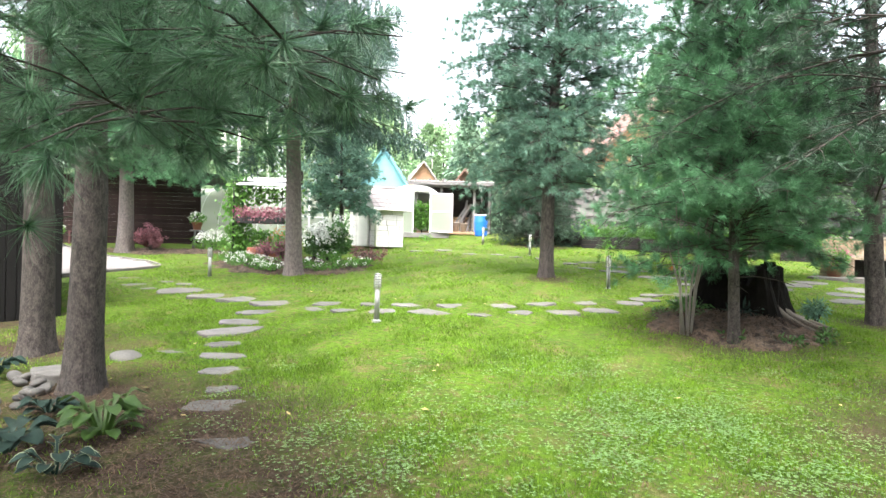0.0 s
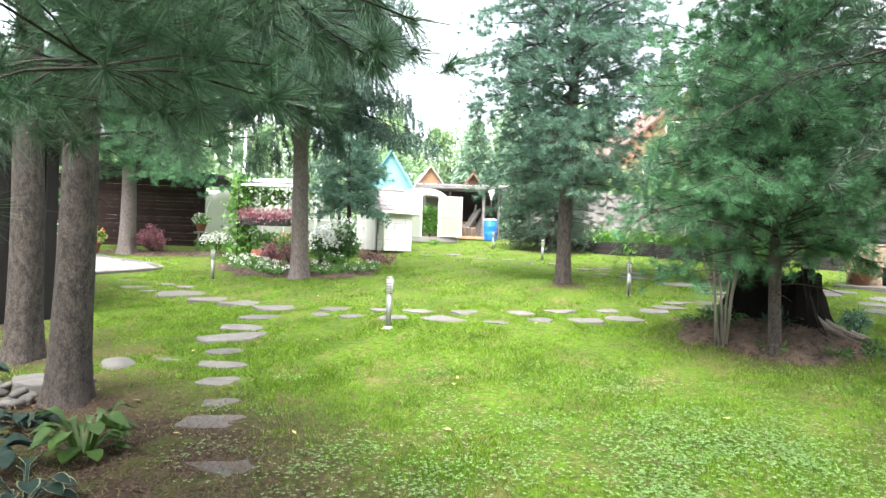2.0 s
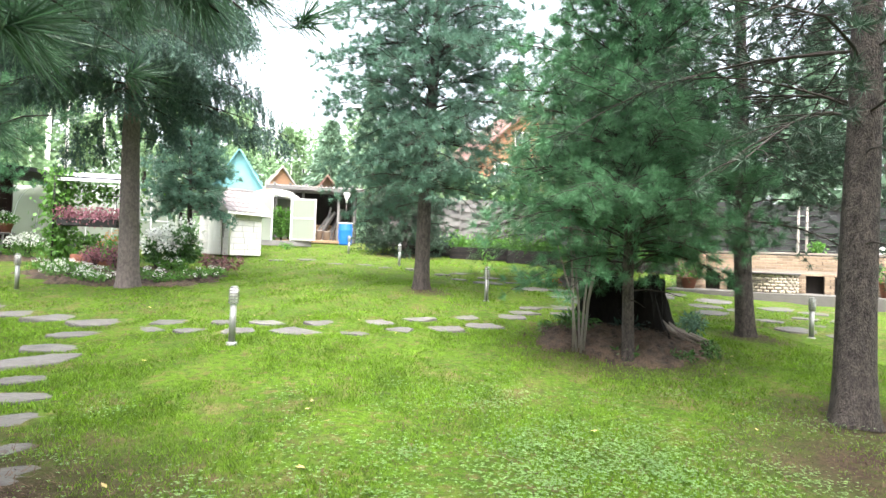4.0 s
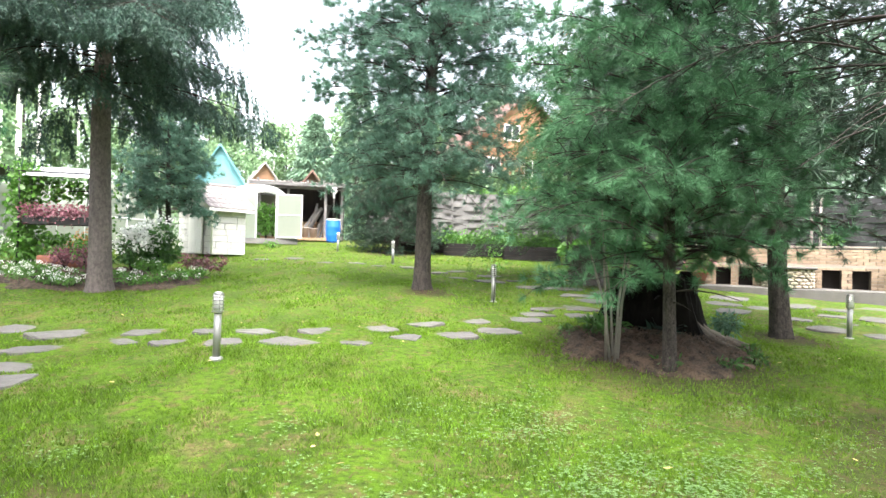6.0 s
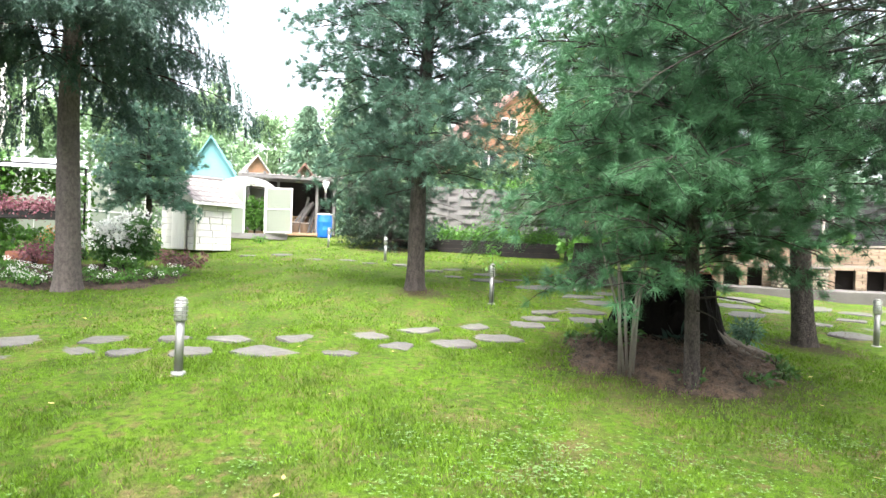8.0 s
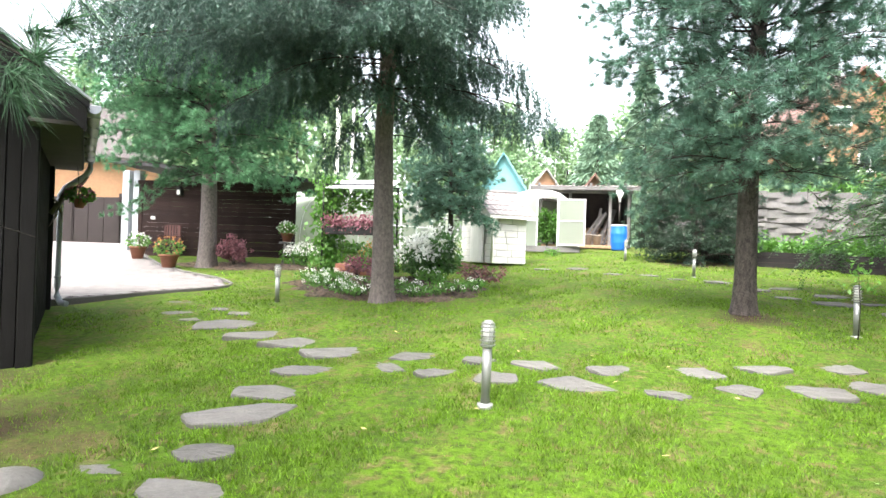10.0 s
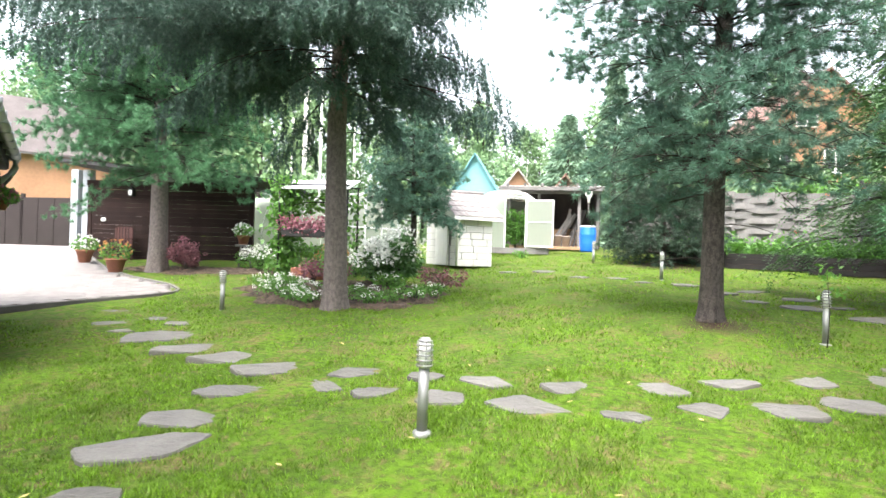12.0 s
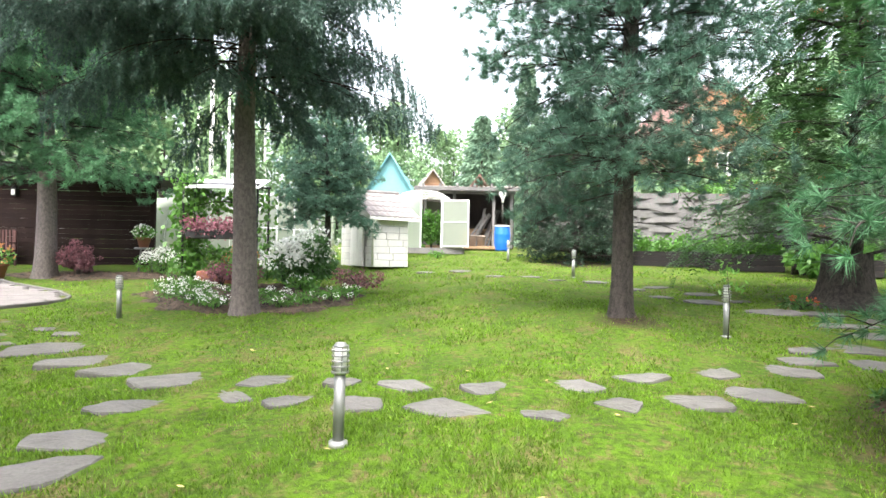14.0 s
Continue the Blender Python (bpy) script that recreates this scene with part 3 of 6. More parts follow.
def stones(rows, group, label, depth=0.55, h=0.022):
    """Slabs of (x, y, length) with a shared depth ratio, or of (x, y, length, depth, turn)."""
    for row in rows:
        x, y, w = row[:3]
        s = int(x * 731 + y * 977) & 65535
        r = random.Random(s)
        d, turn = row[3:] if len(row) > 3 else (min(w, 0.55 + 0.35 * w) * depth * r.uniform(0.8, 1.1), r.uniform(-10, 10))
        ob = part("stepping_stone", stone_mesh(w, d, s, h), M_STONE, None)
        slope = 4.5 if y > 8 else 2
        ob.matrix_world = pose(x, y, lawn_z(x, y) - 0.005, slope + r.uniform(-1.5, 1.5), r.uniform(-2, 2), turn)
        tagged(ob, label, "stepping stone", group)
        STONES.append((x, y, w, d, radians(turn)))


stones([(-5.13, 11.96, 1.06, 0.62, 40), (-4.26, 11.35, 1.08, 0.42, 41), (-3.62, 11.01, 0.99, 0.59, 25), (-2.88, 10.64, 0.98, 0.44, 40), (-2.03, 10.60, 0.63, 0.36, 47), (-2.21, 10.07, 0.54, 0.33, -13), (-1.62, 9.95, 0.49, 0.29, 46), (-1.29, 10.52, 0.37, 0.32, 9), (-1.02, 9.79, 0.49, 0.45, -31), (-0.68, 10.38, 0.59, 0.37, -18), (-0.25, 9.67, 0.75, 0.44, -21), (0.09, 10.24, 0.52, 0.38, 12), (0.51, 9.57, 0.40, 0.25, 0), (0.90, 10.45, 0.56, 0.37, -11), (1.16, 9.88, 0.43, 0.43, 0), (1.59, 10.80, 0.57, 0.37, -9), (1.86, 10.06, 0.62, 0.45, -32), (2.36, 11.07, 0.53, 0.53, -14), (2.52, 10.32, 0.71, 0.39, -40), (3.19, 11.23, 0.73, 0.40, -51), (3.62, 11.70, 0.61, 0.44, -39), (-2.96, 9.80, 0.73, 0.35, 8), (-2.97, 9.05, 0.65, 0.42, 14), (-2.87, 8.44, 0.92, 0.45, 38), (-2.72, 7.67, 0.45, 0.34, 4)],
       "stepping stones across the lawn", "flat grey natural stone slab set in grass")
stones([(4.57, 12.45, 1.00, 0.6, -30)], "stepping stones across the lawn", "flat grey natural stone slab set in grass")
stones([(-7.10, 13.55, 0.64), (-6.04, 13.14, 0.37), (-5.52, 12.85, 0.39), (-6.39, 12.62, 0.63), (-5.99, 12.21, 0.54), (-3.22, 7.32, 0.42), (-2.52, 7.12, 0.57), (-3.56, 7.02, 0.34), (-2.25, 6.50, 0.55), (-1.85, 5.34, 0.66), (-1.51, 4.51, 0.52), (-1.21, 3.78, 0.52), (-2.05, 5.85, 0.36)],
       "stepping stones beside the trunks", "worn grey stone slab partly overgrown with grass", 0.7, 0.008)
stones([(-1.23, 20.49, 0.52), (-0.30, 20.53, 0.67), (0.49, 19.44, 0.50), (1.36, 19.58, 0.52), (1.89, 19.03, 0.41), (2.75, 18.92, 0.6), (3.32, 17.78, 0.45), (3.95, 18.19, 0.67), (3.56, 16.69, 0.5), (4.50, 17.27, 0.65), (4.18, 16.18, 0.75), (4.89, 16.38, 0.45), (4.95, 15.22, 0.96), (5.70, 15.13, 0.81), (5.47, 14.12, 0.93), (6.15, 14.53, 0.5), (5.3, 13.36, 0.85)],
       "stepping stones towards the sheds", "thin grey stone slab in the far grass", 0.75)
stones([(3.95, 12.3, 0.48), (4.4, 11.65, 0.56), (9.02, 14.09, 0.90), (8.25, 13.28, 0.83), (7.78, 12.40, 0.81), (9.96, 13.09, 0.88), (8.74, 12.76, 0.60), (8.48, 11.56, 0.55), (10.36, 12.6, 0.73), (9.56, 11.91, 0.64), (8.32, 10.67, 0.78), (9.03, 11.10, 0.47), (8.75, 10.1, 0.6), (11.4, 12.7, 0.89), (10.24, 11.60, 0.78), (6.4, 13.2, 0.7), (7.1, 13.9, 0.75), (7.9, 14.6, 0.8), (8.6, 15.2, 0.8)],
       "stone slabs before the brick bench", "broad grey stone slab of the seating area", 0.8)


# ---------------------------------------------------------------- bollard lights
def bollard(x, y, tilt=(0, 0), up=0.0):
    z = lawn_z(x, y) + up
    root = thing("bollard_light", (x, y, z - 0.01), "short stainless steel bollard garden light with ringed head", "garden light", "bollard lights on the lawn")
    part("base_plate", lathe([(0.065, -0.05), (0.065, 0.008), (0.04, 0.014)], 20), M_STEEL, root)
    part("post", lathe([(0.038, 0.015), (0.038, 0.47)], 20), M_STEEL, root)
    part("diffuser", lathe([(0.043, 0.46), (0.043, 0.64)], 16), M_LAMP, root, "white opal lamp glass")
    for k in range(5):
        zz = 0.475 + k * 0.036
        bm = bmesh.new()
        n = 20
        prof = [(0.052, zz), (0.062, zz - 0.002), (0.062, zz + 0.006), (0.052, zz + 0.008)]
        rings = [[bm.verts.new((q * math.cos(i * math.tau / n), q * math.sin(i * math.tau / n), h)) for i in range(n)] for q, h in prof]
        for a, b in zip(rings, rings[1:] + rings[:1]):
            for i in range(n):
                bm.faces.new((a[i], a[(i + 1) % n], b[(i + 1) % n], b[i]))
        part("ring", bm, M_STEEL, root)
    for k in range(4):
        a = k * math.tau / 4 + 0.4
        part("rod", tube([(0.052 * math.cos(a), 0.052 * math.sin(a), 0.46), (0.052 * math.cos(a), 0.052 * math.sin(a), 0.65)], [0.004, 0.004], 5), M_STEEL, root)
    part("cap", lathe([(0.05, 0.645), (0.05, 0.655), (0.038, 0.66), (0.036, 0.672), (0.01, 0.676)], 20), M_STEEL, root)
    root.matrix_world = pose(x, y, z - 0.01, tilt[0], tilt[1], 0)
    return root


for bx, by, bt, up in [(-0.97, 8.82, (0, 0.6), 0.03), (-5.46, 14.0, (0, -0.5), 0), (3.25, 12.93, (0, 0), 0), (2.39, 19.8, (0, 0.5), 0), (1.03, 23.3, (0, 1), 0), (8.07, 10.08, (0, 0), 0)]:
    bollard(bx, by, bt, up)


# ---------------------------------------------------------------- patio
patio = tagged(part("patio", flat_slab(PATIO, lambda x, y: patio_z(x, y) - 0.03, 0.35), M_CONC, None), "pale paved patio with a curved edge above the lawn", "patio", kind="structure")


def inside(x, y, poly):
    hit = False
    for (x1, y1), (x2, y2) in zip(poly, poly[1:] + poly[:1]):
        if (y1 > y) != (y2 > y) and x < (x2 - x1) * (y - y1) / (y2 - y1) + x1:
            hit = not hit
    return hit


# edging of the patio, one kerb piece after another along the curve
for (x1, y1), (x2, y2) in zip(PATIO[:12], PATIO[1:13]):
    d = math.hypot(x2 - x1, y2 - y1)
    k = part("edging", box((0, 0, 0), (d + 0.02, 0.06, 0.22), 0, 0.008), M_CONC, patio)
    mx, my = (x1 + x2) / 2, (y1 + y2) / 2
    k.matrix_world = pose(mx, my, patio_z(mx, my) - 0.095, 0, -math.degrees(math.atan2(patio_z(x2, y2) - patio_z(x1, y1), d)), math.degrees(math.atan2(y2 - y1, x2 - x1)))


# ---------------------------------------------------------------- black barn
barn = thing("barn", (-5.99, 9.42, 0.0), "black-stained timber barn with overhanging roof and rain gutter", "barn", rz=42.3)
part("wall_core", box((-3.05, 2.03, 1.55), (5.9, 3.9, 3.1)), M_DARK, barn)
side_board = box((0, 0, 0), (0.03, 0.128, 2.7), 0, 0.006)
front_board = box((0, 0, 0), (0.128, 0.03, 3.2), 0, 0.006)
part("corner_post", box((-0.02, -0.02, 1.45), (0.15, 0.15, 2.7), 0, 0.01), M_BLACKWOOD, barn)
part("corner_post", box((-0.02, 4.05, 1.45), (0.14, 0.12, 2.7), 0, 0.01), M_BLACKWOOD, barn)
sb = part("board", side_board, M_BLACKWOOD, barn, place=pose(-0.035, 0.13, 1.45))
for k in range(1, 29):
    part("board", sb.data, M_BLACKWOOD, barn, place=pose(-0.035 + 0.006 * (k % 2), 0.13 + k * 0.136, 1.45))
fb = part("board", front_board, M_BLACKWOOD, barn, place=pose(-0.17, -0.01, 1.6))
for k in range(1, 42):
    part("board", fb.data, M_BLACKWOOD, barn, place=pose(-0.17 - k * 0.136, -0.01 - 0.006 * (k % 2), 1.6 + 0.02 * math.sin(k)))


def roof_slab(bm, x0, z0, x1, z1, y0, y1, t):
    vs = [bm.verts.new((x, y, z + dz)) for dz in (0, -t) for x, y, z in ((x0, y0, z0), (x1, y0, z1), (x1, y1, z1), (x0, y1, z0))]
    for f in ((0, 1, 2, 3), (7, 6, 5, 4), (0, 4, 5, 1), (1, 5, 6, 2), (2, 6, 7, 3), (3, 7, 4, 0)):
        bm.faces.new([vs[i] for i in f])
    return bm


part("roof_slope", roof_slab(bmesh.new(), 0.5, 2.98, -3.05, 5.6, -0.5, 4.5, 0.07), M_DARKGREY, barn, "dark roof with pale metal edge")
part("roof_slope", roof_slab(bmesh.new(), -3.05, 5.6, -6.6, 2.98, -0.5, 4.5, 0.07), M_DARKGREY, barn)
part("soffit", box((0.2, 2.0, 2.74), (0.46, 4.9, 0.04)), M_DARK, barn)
part("fascia", box((0.43, 2.0, 2.84), (0.04, 5.0, 0.2), 0, 0.005), M_BLACKWOOD, barn)
part("verge_board", roof_slab(bmesh.new(), 0.48, 2.9, -3.05, 5.5, -0.53, -0.49, 0.24), M_BLACKWOOD, barn)
part("roof_edge", roof_slab(bmesh.new(), 0.52, 3.0, -3.05, 5.63, -0.56, -0.5, 0.03), M_GALV, barn, "pale metal roof edge strip")
gut = bmesh.new()
n = 10
for a, b in (((0.545, -0.45), (0.545, 4.5)),):
    ra = [[gut.verts.new((0.545 + q * math.cos(math.pi + math.pi * i / n), y, 2.93 + q * math.sin(math.pi + math.pi * i / n))) for i in range(n + 1)] for y in (a[1], b[1]) for q in (0.065, 0.058)]
    for i in range(n):
        gut.faces.new((ra[0][i], ra[0][i + 1], ra[2][i + 1], ra[2][i]))
        gut.faces.new((ra[1][i], ra[3][i], ra[3][i + 1], ra[1][i + 1]))
        gut.faces.new((ra[0][i], ra[1][i], ra[1][i + 1], ra[0][i + 1]))
part("gutter", gut, M_GALV, barn)
for k in range(7):
    part("gutter_bracket", box((0.53, -0.2 + k * 0.75, 2.93), (0.16, 0.02, 0.14), 0, 0.004), M_GALV, barn)
part("downpipe", tube([(0.545, 4.2, 2.9), (0.545, 4.2, 2.75), (0.48, 4.2, 2.62), (0.2, 4.2, 2.4), (0.13, 4.2, 2.28), (0.13, 4.2, 0.75), (0.13, 4.2, 0.6), (0.18, 4.14, 0.5), (0.27, 4.04, 0.48)], [0.05] * 9, 12), M_GALV, barn, "pale metal downpipe")
part("pipe_clamp", lathe([(0.057, 0.9), (0.057, 0.94)], 12), M_GALV, barn, place=pose(0.13, 4.2, 0))
part("pipe_clamp", lathe([(0.057, 2.1), (0.057, 2.14)], 12), M_GALV, barn, place=pose(0.13, 4.2, 0))
dry_branch = thing("dry_branch", (-5.99, 9.42, 0.0), "crooked dry branch hung on the barn wall by the downpipe", "branch", rz=42.3)
part("stem", tube([(0.005, 4.0, 1.95), (0.1, 3.99, 2.1), (0.22, 3.98, 2.33), (0.4, 4.0, 2.42), (0.52, 4.05, 2.6)], [0.04, 0.045, 0.04, 0.03, 0.015], 8), M_ROOT, dry_branch)
for tip_ in ((0.0, 3.9, 1.75), (0.16, 3.9, 1.86), (0.03, 3.85, 2.2)):
    part("prong", tube([(0.1, 3.99, 2.08), ((0.1 + tip_[0]) / 2 + 0.03, 3.95, (2.08 + tip_[2]) / 2), tip_], [0.025, 0.018, 0.006], 6), M_ROOT, dry_branch)

# ---------------------------------------------------------------- dark pavilion wall behind the broad pine
pav = thing("pavilion", (-14.4, 21.74, 1.05), "dark brown board pavilion wall with narrow light gaps", "pavilion", rz=7.65)
rp = random.Random(4)
zz = 0.06
while zz < 2.3:
    hgt = rp.uniform(0.125, 0.145)
    part("board", box((2.55, 0, zz + hgt / 2), (5.0, 0.03, hgt), 0, 0.004), M_BROWNWOOD, pav)
    zz += hgt + rp.choice([0.001, 0.002, 0.003, 0.008])
for xx in (0.0, 1.7, 3.4, 5.12):
    part("post", box((xx, 0.09 if 0 < xx < 5 else 0.02, 1.25), (0.14, 0.12, 2.5), 0, 0.008), M_BROWNWOOD, pav)
part("roof", roof_slab(bmesh.new(), -0.6, 3.1, 6.0, 2.62, -0.7, 4.0, 0.12), M_DARKGREY, pav, "dark low-pitched roof")
part("roof_beam", box((2.6, 0.0, 2.44), (5.4, 0.12, 0.16), 0, 0.006), M_BROWNWOOD, pav)


# ---------------------------------------------------------------- white block well house
well = thing("well_house", (-2.68, 21.25, 1.27), "small white block shed with grey tiled roof", "shed", rz=35)
part("wall_core", box((0.525, 1.05, 0.68), (0.99, 2.04, 1.36)), M_MORTAR, well)
rw = random.Random(9)
for face, length in (("r", 1.05), ("l", 2.1)):
    zz, row = 0.0, 0
    while zz < 1.36:
        hgt = 0.185
        x = -rw.uniform(0, 0.3) if row else 0.0
        while x < length:
            w = rw.uniform(0.36, 0.6)
            a, b = max(0, x), min(length, x + w)
            if b - a > 0.06 and not (face == "l" and 0.55 < (a + b) / 2 < 1.35 and zz < 1.2):
                c = ((a + b) / 2, 0.0, zz + hgt / 2) if face == "r" else (0.0, (a + b) / 2, zz + hgt / 2)
                s = (b - a - 0.012, 0.05, hgt - 0.012) if face == "r" else (0.05, b - a - 0.012, hgt - 0.012)
                part("block", box(c, s, 0, 0.007), M_BLOCK, well)
            x += w
        zz += hgt
        row += 1
wd = part("door", box((-0.03, 0.95, 0.62), (0.05, 0.8, 1.22), 0, 0.008), M_WHITE, well, "white painted plank door")
for k in range(5):
    part("plank", box((-0.062, 0.63 + k * 0.16, 0.62), (0.015, 0.15, 1.16), 0, 0.003), M_WHITE, wd)
gable = bmesh.new()
tri = [(-0.02, 0.0, 1.36), (-0.02, 2.1, 1.36), (-0.02, 1.05, 2.02)]
a = [gable.verts.new(p) for p in tri]
b = [gable.verts.new((p[0] + 1.05, p[1], p[2])) for p in tri]
gable.faces.new(a[::-1]); gable.faces.new(b)
for i in range(3):
    gable.faces.new((a[i], a[(i + 1) % 3], b[(i + 1) % 3], b[i]))
part("gable", gable, M_BLOCK, well)
for sgn in (0, 1):
    for row in range(5):
        f0, f1 = row / 5, (row + 1) / 5 + 0.05
        ey, ry = (-0.22, 1.05) if sgn == 0 else (2.32, 1.05)
        ez, rz_ = 1.33, 2.1
        bm = bmesh.new()
        cols = 34
        up, lowv = [], []
        for i in range(cols + 1):
            x = -0.2 + i * 1.5 / cols
            wv = 0.022 * abs(math.sin(i * math.pi / 4))
            lowv.append(bm.verts.new((x, ey + (ry - ey) * f0, ez + (rz_ - ez) * f0 + wv + 0.03)))
            up.append(bm.verts.new((x, ey + (ry - ey) * min(f1, 1), ez + (rz_ - ez) * min(f1, 1) + wv)))
        lo2 = [bm.verts.new((v.co.x, v.co.y, v.co.z - 0.03)) for v in lowv]
        for i in range(cols):
            bm.faces.new((lowv[i], lowv[i + 1], up[i + 1], up[i]))
            bm.faces.new((lo2[i], lo2[i + 1], lowv[i + 1], lowv[i]))
        part("tile_course", bm, M_ROOFTILE, well)
part("ridge_cap", tube([(-0.2, 1.05, 2.12), (1.3, 1.05, 2.12)], [0.055, 0.055], 10), M_ROOFTILE, well)
part("eave_board", box((0.53, -0.2, 1.31), (1.5, 0.03, 0.1), 0, 0.004), M_WHITE, well)
part("corner_pipe", tube([(-0.06, -0.2, 1.28), (-0.06, -0.08, 1.12), (-0.06, -0.06, 0.02)], [0.035] * 3, 10), M_WHITE, well, "white plastic downpipe")
part("corner_trim", box((-0.035, -0.035, 0.66), (0.06, 0.06, 1.3), 0, 0.005), M_WHITE, well)


# ---------------------------------------------------------------- polycarbonate greenhouses
def arch_points(w, h, n=16):
    return [(0.5 * w * math.copysign(abs(math.cos(math.pi * i / n)) ** 0.75, math.cos(math.pi * i / n)), h * math.sin(math.pi * i / n) ** 0.75) for i in range(n + 1)]


def greenhouse(place, rz, w, h, length, label, doorway=None, leaf=None):
    """A tunnel whose front stands at local y = 0 and which runs back along +y."""
    g = thing("greenhouse", place, label, "greenhouse", rz=rz)
    pts = arch_points(w, h)
    bays = max(2, int(length / 1.0))
    for b in range(bays):
        y0, y1 = b * length / bays, (b + 1) * length / bays
        bm = bmesh.new()
        r0 = [bm.verts.new((x, y0, z)) for x, z in pts]
        r1 = [bm.verts.new((x, y1, z)) for x, z in pts]
        for i in range(len(pts) - 1):
            bm.faces.new((r0[i], r0[i + 1], r1[i + 1], r1[i])).smooth = True
        part("roof_sheet", bm, M_POLY, g)
    for b in range(bays + 1):
        y = b * length / bays
        part("hoop", tube([(x * 0.995, y, z * 0.995) for x, z in pts], [0.018] * len(pts), 6), M_METALW, g)
    for x, z in (pts[4], pts[8], pts[12]):
        part("purlin", tube([(x * 0.99, 0, z * 0.99), (x * 0.99, length, z * 0.99)], [0.014, 0.014], 6), M_METALW, g)
    for y in (0.0, length):
        bm = bmesh.new()
        if doorway and y == 0:
            d0, d1 = doorway
            left = [(x, z) for x, z in pts if x < d0]
            right = [(x, z) for x, z in pts if x > d1]
            for poly in ([(d0, 0), (d0, max(z for x, z in left))] + sorted(left, key=lambda p: -p[0]), [(d1, 0)] + sorted(right, key=lambda p: -p[0]) + [(d1, max(z for x, z in right))]):
                vs = [bm.verts.new((x, y, z)) for x, z in poly]
                bm.faces.new(vs)
        else:
            bm.faces.new([bm.verts.new((x, y, z)) for x, z in pts])
        part("end_sheet", bm, M_POLY, g)
    for x in ((doorway or (-0.4, 0.4))):
        top = h * max(0.2, 1 - (2 * abs(x) / w) ** 2) ** 0.5
        part("door_post", box((x, -0.02, top / 2), (0.05, 0.05, top), 0, 0.005), M_METALW, g)
    part("cross_rail", box((0, -0.02, 0.9), (w * 0.96, 0.03, 0.04), 0, 0.004) if not doorway else box(((-w / 2 + doorway[0]) / 2, -0.02, 0.9), (w / 2 + doorway[0] - 0.1, 0.03, 0.04), 0, 0.004), M_METALW, g)
    part("sill_board", box((0, -0.04, -0.09), (w + 0.1, 0.08, 0.2), 0, 0.006), M_GREYWOOD, g)
    for s in (-1, 1):
        part("sill_board", box((s * (w / 2 + 0.01), length / 2, -0.09), (0.06, length, 0.2), 0, 0.006), M_GREYWOOD, g)
    if leaf:
        x0, wl_, hl, turn = leaf
        d = part("door_leaf", box((wl_ / 2, 0, hl / 2 + 0.05), (wl_ - 0.06, 0.012, hl - 0.06)), M_POLY, g, "open translucent door leaf with white frame", place=pose(x0, -0.06, 0, 0, 0, turn))
        for c, s in (((0.02, 0, hl / 2 + 0.05), (0.045, 0.04, hl)), ((wl_ - 0.02, 0, hl / 2 + 0.05), (0.045, 0.04, hl)), ((wl_ / 2, 0, 0.07), (wl_, 0.04, 0.045)), ((wl_ / 2, 0, hl + 0.03), (wl_, 0.04, 0.045)), ((wl_ / 2, 0, hl * 0.56), (wl_, 0.036, 0.035))):
            part("door_frame", box(c, s, 0, 0.004), M_METALW, d)
    return g


greenhouse((-1.75, 26.0, 1.86), 0, 2.8, 1.98, 4.0, "translucent arched greenhouse with its white-framed door open", doorway=(-0.05, 0.66), leaf=(0.67, 0.95, 1.6, -12))
greenhouse((-6.2, 25.0, 1.5), 62, 2.7, 2.1, 6.6, "long translucent polycarbonate tunnel greenhouse", doorway=None)


# ---------------------------------------------------------------- lean-to woodshed, barrel
ws = thing("woodshed", (-0.2, 29.3, 1.93), "open lean-to woodshed with corrugated roof and dark inside", "shed")
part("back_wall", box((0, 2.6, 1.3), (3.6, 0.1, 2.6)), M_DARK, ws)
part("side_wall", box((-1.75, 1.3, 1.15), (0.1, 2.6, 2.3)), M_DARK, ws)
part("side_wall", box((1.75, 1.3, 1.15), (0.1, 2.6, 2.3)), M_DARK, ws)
part("floor_deck", box((-0.2, 0.6, 0.0), (3.4, 3.6, 0.12), 0, 0.01), M_LOG, ws)
for xx in (-1.7, -0.55, 1.0, 1.7):
    part("post", box((xx, -0.05, 1.1), (0.11, 0.11, 2.2), 0, 0.008), M_GREYWOOD, ws)
part("front_beam", box((0, -0.05, 2.2), (3.7, 0.1, 0.14), 0, 0.008), M_GREYWOOD, ws)
bm = bmesh.new()
rows_ = []
for j, (y, z) in enumerate(((-0.45, 2.36), (2.9, 2.75))):
    rows_.append([bm.verts.new((-2.1 + i * 0.045, y, z + 0.028 * math.sin(i * math.pi / 2))) for i in range(94)])
for i in range(93):
    bm.faces.new((rows_[0][i], rows_[0][i + 1], rows_[1][i + 1], rows_[1][i]))
bmesh.ops.solidify(bm, geom=bm.faces[:], thickness=0.012)
part("roof_sheet", bm, M_SLATE, ws)
part("fascia", box((0, -0.46, 2.29), (4.2, 0.03, 0.14), 0, 0.004), M_GREYWOOD, ws)
for k in range(6):
    part("roof_cleat", box((-1.8 + k * 0.68, 0.2, 2.5), (0.1, 0.16, 0.12), 0, 0.01), M_GREYWOOD, ws)
part("gutter_funnel", lathe([(0.04, 1.75), (0.05, 1.9), (0.13, 2.05), (0.13, 2.2)], 12), M_WHITE, ws, "white plastic rain funnel", place=pose(1.33, -0.5, 0))
part("drain_pipe", tube([(1.33, -0.5, 1.76), (1.33, -0.45, 1.0)], [0.03, 0.03], 8), M_DARK, ws)
rl = random.Random(3)
log_me = tube([(0, -0.2, 0), (0, 0.2, 0)], [0.065, 0.06], 8)
log_part = part("log", log_me, M_LOG, None)
